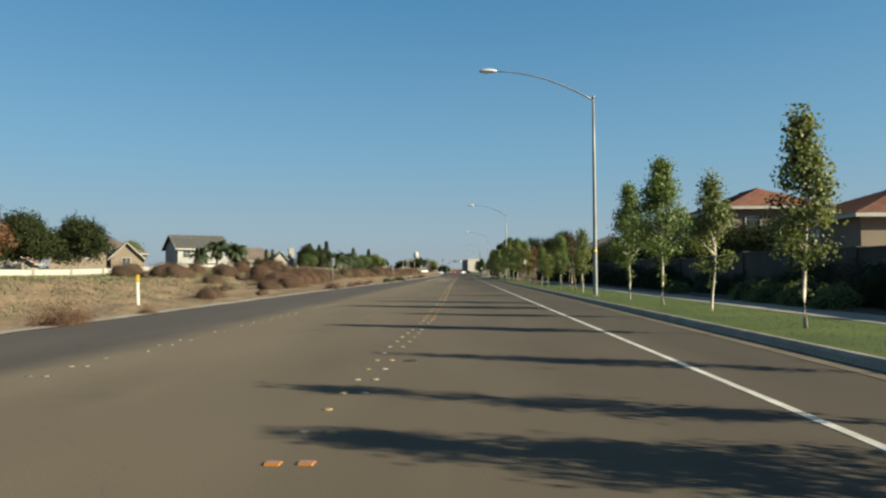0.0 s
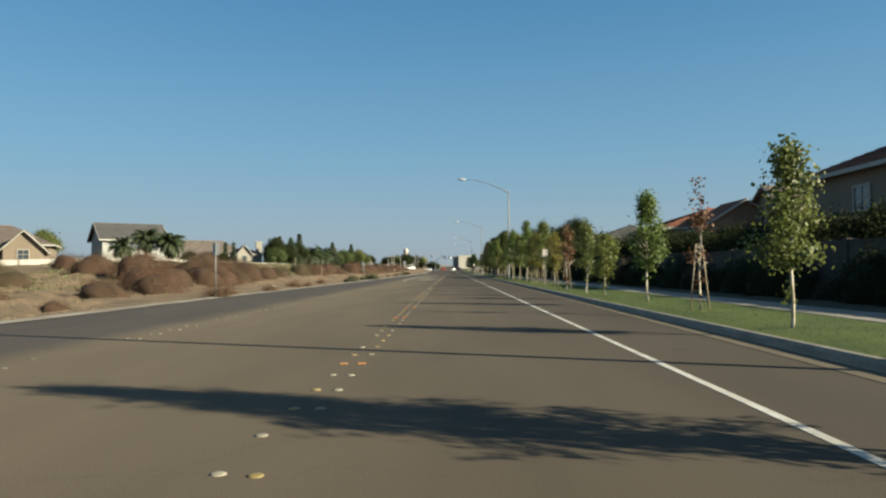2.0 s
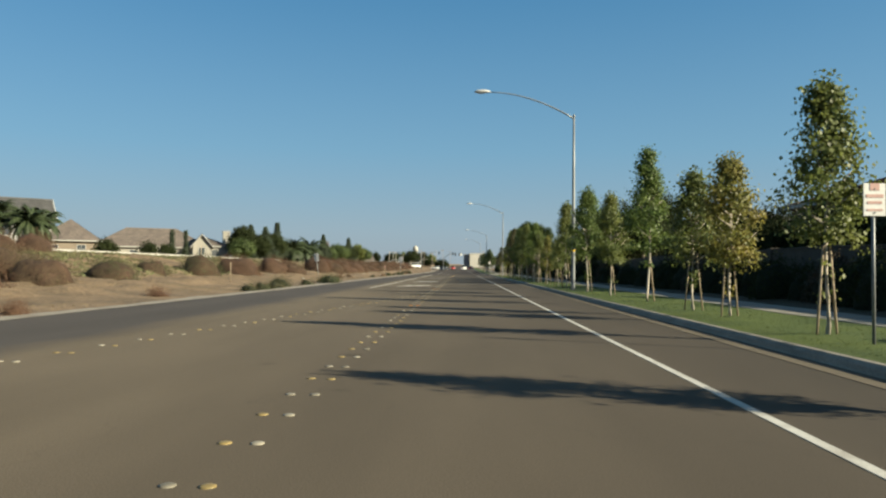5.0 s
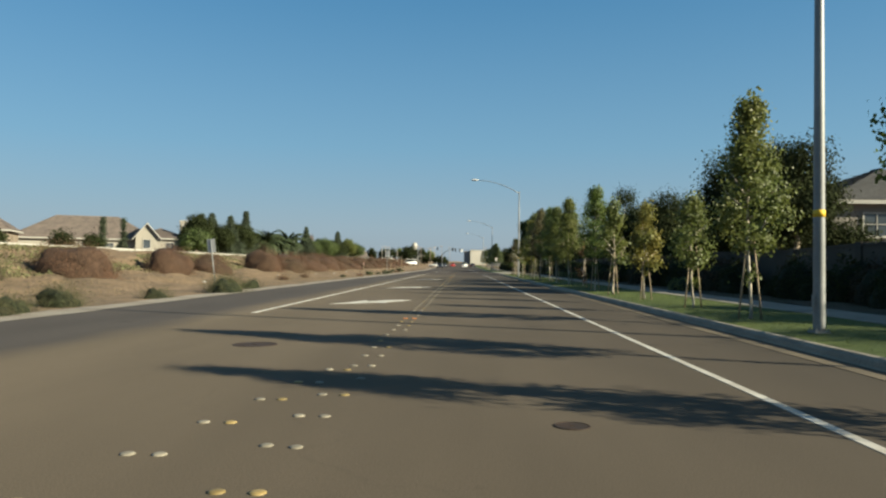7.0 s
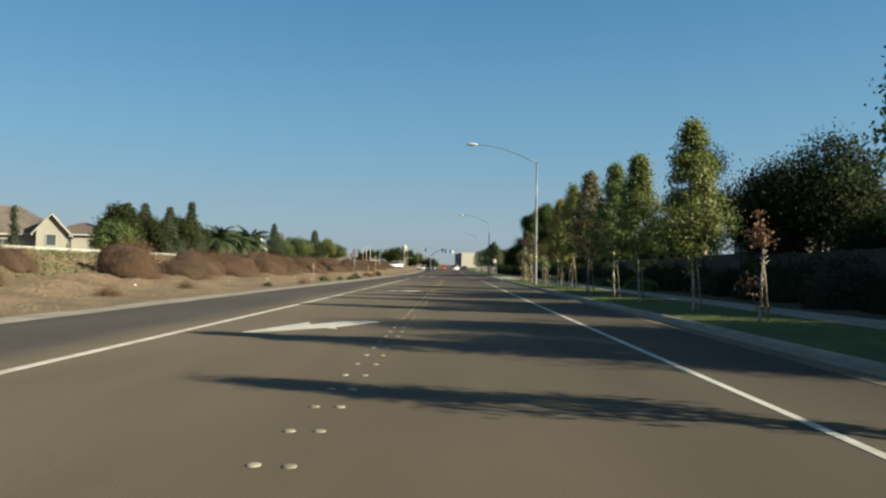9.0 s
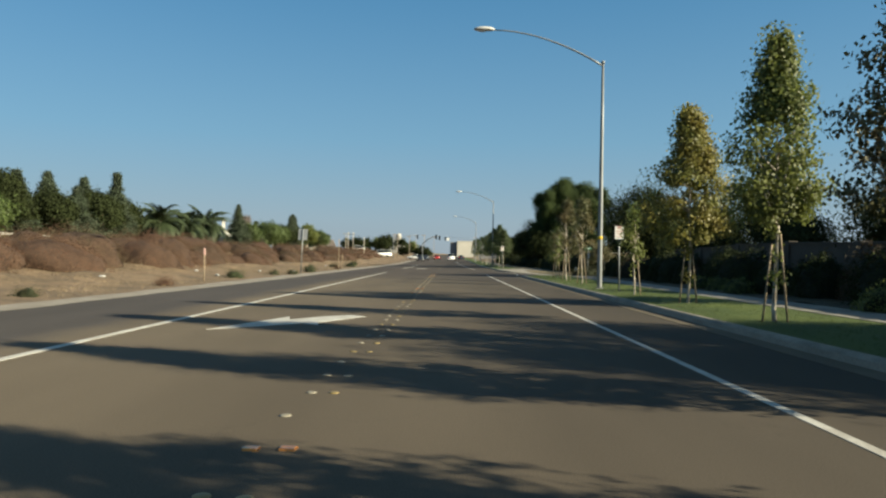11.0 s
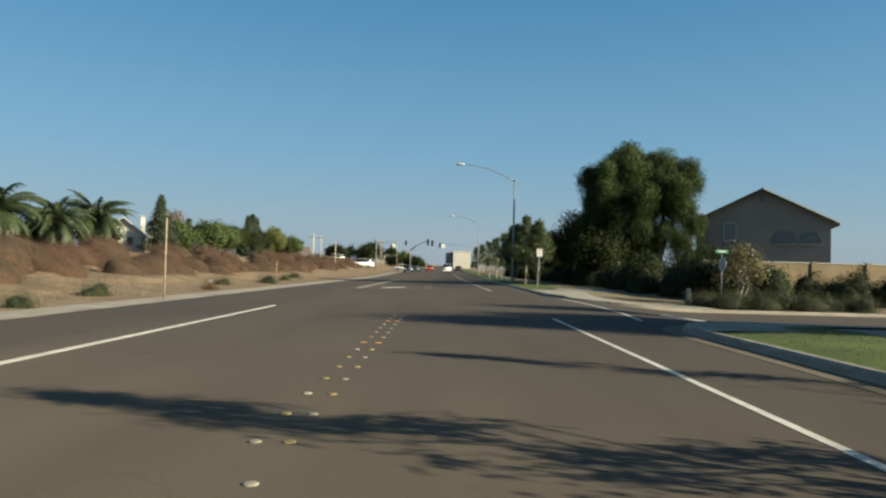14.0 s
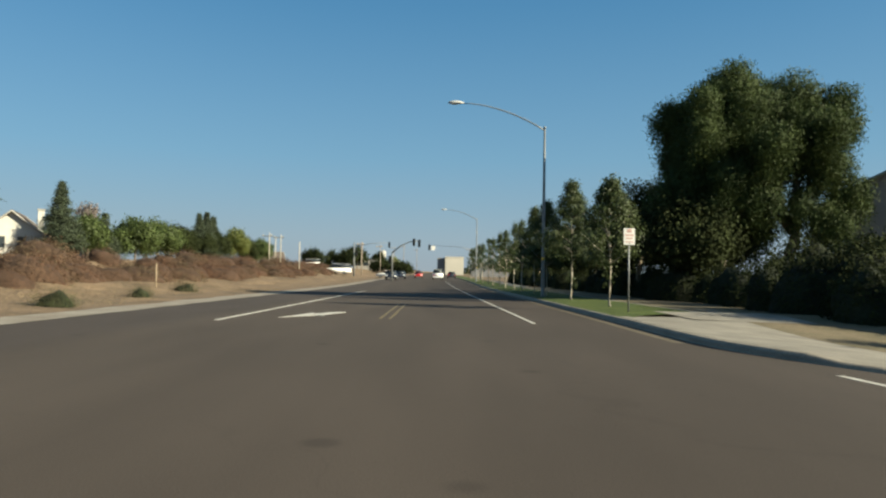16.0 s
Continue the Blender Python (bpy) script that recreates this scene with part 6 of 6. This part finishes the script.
part("shaft", (tube([(0, 0, -0.1), (0, 0, 0.70), (0, 0, 0.76), (0, 0, 0.78)], (0.13, 0.13, 0.115, 0.05), 12), STONE_PALE, True), bol)
part("collar", (tube([(0, 0, 0.58), (0, 0, 0.63)], (0.136, 0.136), 12), STONE_PALE, True), bol)
# far shoulder
marker = thing("marker_post", "white marker post with a yellow top", "marker post", pose(-15.4, 36.0, land(-15.4, 36.0), 0, -1.5, 0))
part("shaft", (box(0.13, 0.04, 1.25, 0, 0, -0.1, 0.006), SIGN_WHITE, False), marker)
part("top", (box(0.133, 0.044, 0.36, 0, 0, 1.06, 0.006), BAND, False), marker, "yellow reflective top")
post_sign("road_sign", "back of a narrow road sign on a steel post", -9.5, 56.0, land(-9.5, 56), 2.35, 0.3, 0.55, SIGN_WHITE, -1, (0, -0.5))
post_sign("road_sign", "leaning road sign seen from its grey back", -10.4, 115.7, land(-10.4, 115.7), 2.2, 0.35, 0.6, SIGN_WHITE, -1, (0, -7))
post_sign("road_sign", "grey-backed road sign on a tall pale post", -9.85, 180.8, land(-9.85, 180.8), 3.0, 0.62, 0.76, SIGN_WHITE, -1, (0, 2), (), 0.035)
post_sign("wooden_post", "thin weathered post at the road's edge", -8.6, 189.6, land(-8.6, 189.6), 2.6, 0, 0, SIGN_WHITE, 1, (0, 0), (), 0.03, True, "post")
post_sign("wooden_post", "short wooden stake on the bank", -14.0, 228, land(-14, 228), 1.3, 0, 0, SIGN_WHITE, 1, (0, 0), (), 0.04, True, "post")
red_stake = post_sign("survey_stake", "thin stake with a red top", -10.5, 163.2, land(-10.5, 163.2), 1.35, 0, 0, SIGN_WHITE, 1, (0, 0), (), 0.03, True, "stake")
part("top", (box(0.07, 0.07, 0.3, 0, 0, 1.12, 0.004), SIGN_RED, False), red_stake, "red painted top")
post_sign("wooden_post", "thin bare post on the green slope", -18.5, 112.5, land(-18.5, 112.5), 1.9, 0, 0, SIGN_WHITE, 1, (0, 1), (), 0.03, True, "post")
post_sign("wooden_post", "thin bare post on the bank", -14.0, 105.5, land(-14, 105.5), 1.2, 0, 0, SIGN_WHITE, 1, (0, 1), (), 0.03, True, "post")
for i, (x, y) in enumerate(((-11.5, 74.0), (-12.8, 121), (-13.5, 152), (-11.8, 169), (-13.8, 171.5), (-12.0, 178.2), (-10.8, 183), (-14, 140), (-13, 159), (-12.5, 206))):
    bm = bmesh.new()
    bmesh.ops.create_icosphere(bm, subdivisions=2, radius=0.085)
    for v in bm.verts:
        k = 1 + 0.7 * noise.noise(v.co * 7 + Vector((i, 0, 0)))
        v.co = Vector((v.co.x * k * 1.3, v.co.y * k, v.co.z * k * 0.7))
    data = bpy.data.meshes.new("litter")
    bm.to_mesh(data)
    bm.free()
    data.materials.append(LITTER)
    ob = new("litter", data)
    ob.matrix_basis = pose(x, y, land(x, y) + 0.035, 0, 0, i * 50)
    tagged(ob, "crumpled pale scrap of litter on the bank", "litter", "litter on the bank")


# ---- vehicles ----
def car(label, x, y, heading, paint, z, van=False, lights=False):
    """A car: lofted body with pillars and glass, four wheels, lamps, plate-less bumpers."""
    c = thing("car", label, "car", pose(x, y, z, 0, 0, heading))
    L, W = (4.9, 1.9) if van else (4.5, 1.78)
    if van:
        side = ((-2.4, .32), (2.4, .32), (2.45, .75), (2.35, 1.0), (1.5, 1.12), (-2.42, 1.15), (-2.45, .7))
        cab = ((1.45, 1.10), (0.75, 1.78), (-2.2, 1.84), (-2.38, 1.12))
    else:
        side = ((-2.2, .30), (2.2, .30), (2.25, .62), (2.1, .80), (1.2, .92), (-1.55, .96), (-2.22, .92), (-2.26, .55))
        cab = ((1.15, .91), (0.35, 1.40), (-0.95, 1.44), (-1.75, .95))
    bm = prism(side, W, "x")
    bmesh.ops.bevel(bm, geom=bm.edges[:], offset=0.07, segments=2, affect="EDGES", clamp_overlap=True)
    body = part("body", (bm, paint, True), c)
    bm = prism(cab, W - 0.16, "x")
    for v in bm.verts:
        if v.co.z > 1.2:
            v.co.x *= 0.84
    bmesh.ops.bevel(bm, geom=bm.edges[:], offset=0.05, segments=2, affect="EDGES", clamp_overlap=True)
    part("cabin", (bm, CAR_GLASS, True), c, "dark windows")
    top = max(z1 for _, z1 in cab)
    ys = [a for a, z1 in cab if z1 > 1.2]
    part("roof", (box((W - .16) * 0.86, max(ys) - min(ys) + 0.1, 0.05, 0, (max(ys) + min(ys)) / 2, top - 0.01, 0.02), paint, False), c)
    for wx in (-W / 2 + 0.1, W / 2 - 0.1):
        for wy in (-1.35, 1.38):
            wheel = part("wheel", (tube([(wx - 0.1, wy, 0.32), (wx + 0.1, wy, 0.32)], (0.32, 0.32), 14), RUBBER, False), c)
            part("rim", (tube([(wx - 0.105, wy, 0.32), (wx + 0.105, wy, 0.32)], (0.19, 0.19), 10), STEEL, False), wheel)
    for wx in (-0.66, 0.66):
        part("tail_lamp", (box(0.3, 0.06, 0.17, wx, -L / 2 - 0.01 + 0.02, 0.68, 0.01), TAIL_RED, False), c)
        part("headlamp", (box(0.34, 0.06, 0.15, wx, L / 2 - 0.03, 0.58, 0.01), GLASS_LENS, False), c)
    part("bumper", (box(W - 0.1, 0.12, 0.2, 0, -L / 2 + 0.02, 0.36, 0.03), paint, False), c)
    part("bumper", (box(W - 0.1, 0.12, 0.2, 0, L / 2 - 0.02, 0.34, 0.03), paint, False), c)
    for wx in (-W / 2 - 0.06, W / 2 + 0.06):
        part("mirror", (box(0.16, 0.1, 0.12, wx, 0.75, 0.95, 0.02), paint, False), c)
    return c


car("white estate car driving ahead in the lane", 0.9, 322, 0, CAR_WHITE, rise(322), True)
car("dark oncoming car in the opposite lane", -6.6, 306, 180, CAR_DARK, rise(306))
car("dark car waiting at the junction", -5.9, 322, 180, CAR_DARK, rise(322))
car("dark car driving far ahead near the kerb", 3.9, 345, 0, CAR_DARK, rise(345))
car("red car at the junction", -3.4, 352, 180, CAR_RED, rise(352))
car("white van parked beyond the junction", -17, 318, 90, CAR_WHITE, land(-17, 318), True)
car("white van parked beside the far trees", -28, 352, 90, CAR_WHITE, land(-28, 352), True)
car("white car crossing the junction", -9.5, 338, 90, CAR_WHITE, rise(338))


# ---- the far junction ----
def signal_head(parent, x, z, y=0.0):
    head = part("signal_head", (box(0.36, 0.22, 1.02, x, y, z - 0.5, 0.03), SIGNAL_BLACK, False), parent, "black three-lamp traffic signal")
    for dz in (-0.32, 0, 0.32):
        part("visor", (tube([(x, y - 0.11, z + dz), (x, y - 0.28, z + dz)], (0.13, 0.14), 8, False), SIGNAL_BLACK, False), head)
    return head


mast = thing("traffic_signal", "steel traffic signal mast with a curved arm", "traffic signal", pose(-5.6, 291, rise(291)))
part("pole", (tube([(0, 0, -0.1), (0, 0, 3), (0, 0, 4.2)], (0.11, 0.09, 0.085), 10), STEEL, True), mast)
part("arm", (tube([(0, 0, 4.0), (1.2, 0, 5.0), (2.4, 0, 5.55), (3.7, 0, 5.7)], (0.1, 0.085, 0.07, 0.05), 8), STEEL, True), mast)
signal_head(mast, 3.0, 5.5)
signal_head(mast, 3.75, 5.35)
signal_head(mast, -0.35, 3.0)
mast = thing("traffic_signal", "steel traffic signal pole at the junction's corner", "traffic signal", pose(8.5, 318, rise(318)))
part("pole", (tube([(0, 0, -0.1), (0, 0, 6)], (0.15, 0.1), 10), STEEL, True), mast)
part("arm", (tube([(0, 0, 5.2), (-4, 0, 5.9), (-9.3, 0, 6.1)], (0.05, 0.035, 0.022), 8), STEEL, True), mast)
signal_head(mast, -9.2, 5.7)
part("sign_plate", (box(0.7, 0.03, 0.8, -8.5, -0.1, 5.2, 0.01), SIGN_WHITE, False), mast, "white sign plate")
mast = thing("traffic_signal", "steel traffic signal pole on the far side", "traffic signal", pose(-14.5, 322, land(-14.5, 322)))
part("pole", (tube([(0, 0, -0.1), (0, 0, 6.2)], (0.15, 0.1), 10), STEEL, True), mast)
part("arm", (tube([(0, 0, 5.4), (3, 0, 6.0), (6.5, 0, 6.2)], (0.06, 0.045, 0.03), 8), STEEL, True), mast)
signal_head(mast, 0.4, 4.0)
signal_head(mast, 6.4, 5.8)
for x, y, h, bar in ((-21.2, 284, 4.6, 1), (-20.8, 289, 4.5, 1), (-18.6, 291, 4.2, 0), (-14, 330, 6.5, 1), (-11.5, 345, 7, 1), (-17, 360, 7.5, 1), (-24, 300, 4.4, 0), (13, 360, 8, 0), (-9, 400, 9, 1), (-6, 430, 9, 1), (-13, 420, 9, 1), (11, 420, 9, 1)):
    pole = thing("utility_pole", "pale slim utility pole near the far junction", "utility pole", pose(x, y, land(x, y)), "utility poles at the junction")
    part("shaft", (tube([(0, 0, -0.1), (0, 0, h)], (0.08, 0.055) if h < 5 else (0.09, 0.065), 8), STONE_PALE if h < 5 else WOOD_POLE, True), pole)
    if bar:
        part("crossarm", (box(1.5, 0.1, 0.12, -0.3, 0, h - 0.5, 0.01), STEEL if h < 5 else WOOD_POLE, False), pole)
        for dx in (-0.85, 0.25):
            part("insulator", (tube([(dx, 0, h - 0.38), (dx, 0, h - 0.2)], (0.06, 0.04), 6), STONE_PALE, False), pole)
big = thing("building", "large plain white building at the road's end", "building", pose(2.3, 640, rise(640)))
part("wall", (box(11.5, 40, 13.5, 9.5, 20, -3), WHITE_BUILDING, False), big)
# Grey instead of white: the shade on the building's left side is in the colour.
part("side_wing", (box(4.95, 30, 13.3, 1.27, 18, -3), GREY_BUILDING, False), big, "wing with its shade put in as grey")
part("parapet", (box(11.9, 40.4, 0.6, 9.5, 20, 10.5, 0.02), WHITE_BUILDING, False), big)
tower = thing("water_tower", "far white water tower on legs", "water tower", pose(-80, 1270, rise(1270) - 6))
part("tank", (tube([(0, 0, 26), (0, 0, 28), (0, 0, 36), (0, 0, 39)], (1.5, 4.3, 4.3, 0.6), 14), TRIM, True), tower)
part("stem", (tube([(0, 0, -2), (0, 0, 26)], (1.0, 1.0), 8), STONE_PALE, True), tower)
for k in range(4):
    a = math.pi / 4 + k * math.pi / 2
    part("leg", (tube([(4.6 * math.cos(a), 4.6 * math.sin(a), -2), (3.6 * math.cos(a), 3.6 * math.sin(a), 29)], (0.3, 0.25), 6), STONE_PALE, False), tower)
for k, (x, y, w, h, mat) in enumerate(((26, 480, 22, 5, GREY_BUILDING), (-22, 420, 8, 3.2, TRIM))):
    b = thing("low_building", "low pale building near the far junction", "building", pose(x, y, land(x, y)))
    part("wall", (box(w, 12, h, 0, 6, -0.3, 0.03), mat, False), b)
    part("roof", (box(w + 0.6, 12.6, 0.3, 0, 6, h - 0.3, 0.05), TILE_GREY, False), b)
    for q in range(3):
        part("window", (box(1.6, 0.1, 1.2, -w * 0.3 + q * w * 0.3, -0.03, h * 0.35), WINDOW_GLASS, False), b)
# far tree line
for x, y, r, h in ((-30.5, 371, 2.6, 4.8), (-22.5, 373, 2.3, 5.0), (-9.5, 398, 2.6, 4.4), (-16.5, 402, 2.2, 4.2)):
    limb_tree("far_tree", "dark rounded tree near the far junction", x, y, land(x, y), [(0, 0, h - r * 0.7, r * 0.75), (-0.55 * r, 0.2 * r, h * 0.5, r * 0.8), (0.55 * r, -0.2 * r, h * 0.5, r * 0.8)], ((0, 0, 0.2, h * 0.4),), LEAF_DARK, 480 + int(h * 10), 0.4, 26, 16, "distant trees", 0, 0.6, 0.45)
rng = np.random.default_rng(77)
for k in range(46):
    y = rng.uniform(365, 760)
    side = -1 if k % 2 else 1
    x = side * rng.uniform(14 + (y - 365) * 0.03, 60 + (y - 365) * 0.25)
    if side < 0 and k % 4 == 1:
        x = -rng.uniform(20, 34)
    h = rng.uniform(4.0, 7.6)
    r = h * 0.3
    lobes = [(0, 0, h - r * 0.8, r * 0.8), (-0.6 * r, 0.2 * r, h * 0.5, r), (0.6 * r, -0.2 * r, h * 0.5, r)]
    limb_tree("far_tree", "dark distant tree near the far junction", x, y, land(x, y), lobes, ((0, 0, 0.2, h * 0.4),), LEAF_DARK if k % 3 else LEAF_OLIVE, 500 + k, 0.55, 14, 12, "distant trees", 0, 0.6, 0.5)
n = 9000
py = rng.uniform(700, 1500, n)
px = rng.uniform(-900, 900, n)
pz = 0.006 * (py - 235) - 2 + rng.uniform(0, 1, n) ** 1.5 * (6 + 5 * np.array([noise.noise((a * 0.01, 0, b * 0.003)) for a, b in zip(px, py)]))
far = np.abs(px) > 26
tagged(new("far_woods", leaves("far_woods", np.stack([px, py, pz], 1)[far], 5.0, rng, LEAF_DARK, 0.9)), "hazy line of far trees on the horizon", "trees", "", "stuff")

# ---- footpath slabs ----
path = thing("footpath", "pale concrete footpath in jointed slabs", "footpath", None, "", "structure")
for i in range(125):
    y = -6 + i * 1.5
    part("slab", slab(y + 0.008, y + 1.492, max(WALK_L, kerb_x(y + 1.5)) + 0.004, WALK_R), path)
for i in range(60):
    y = 211.5 + i * 1.5
    part("slab", slab(y + 0.008, y + 1.492, WALK_L + 0.004, WALK_R), path)
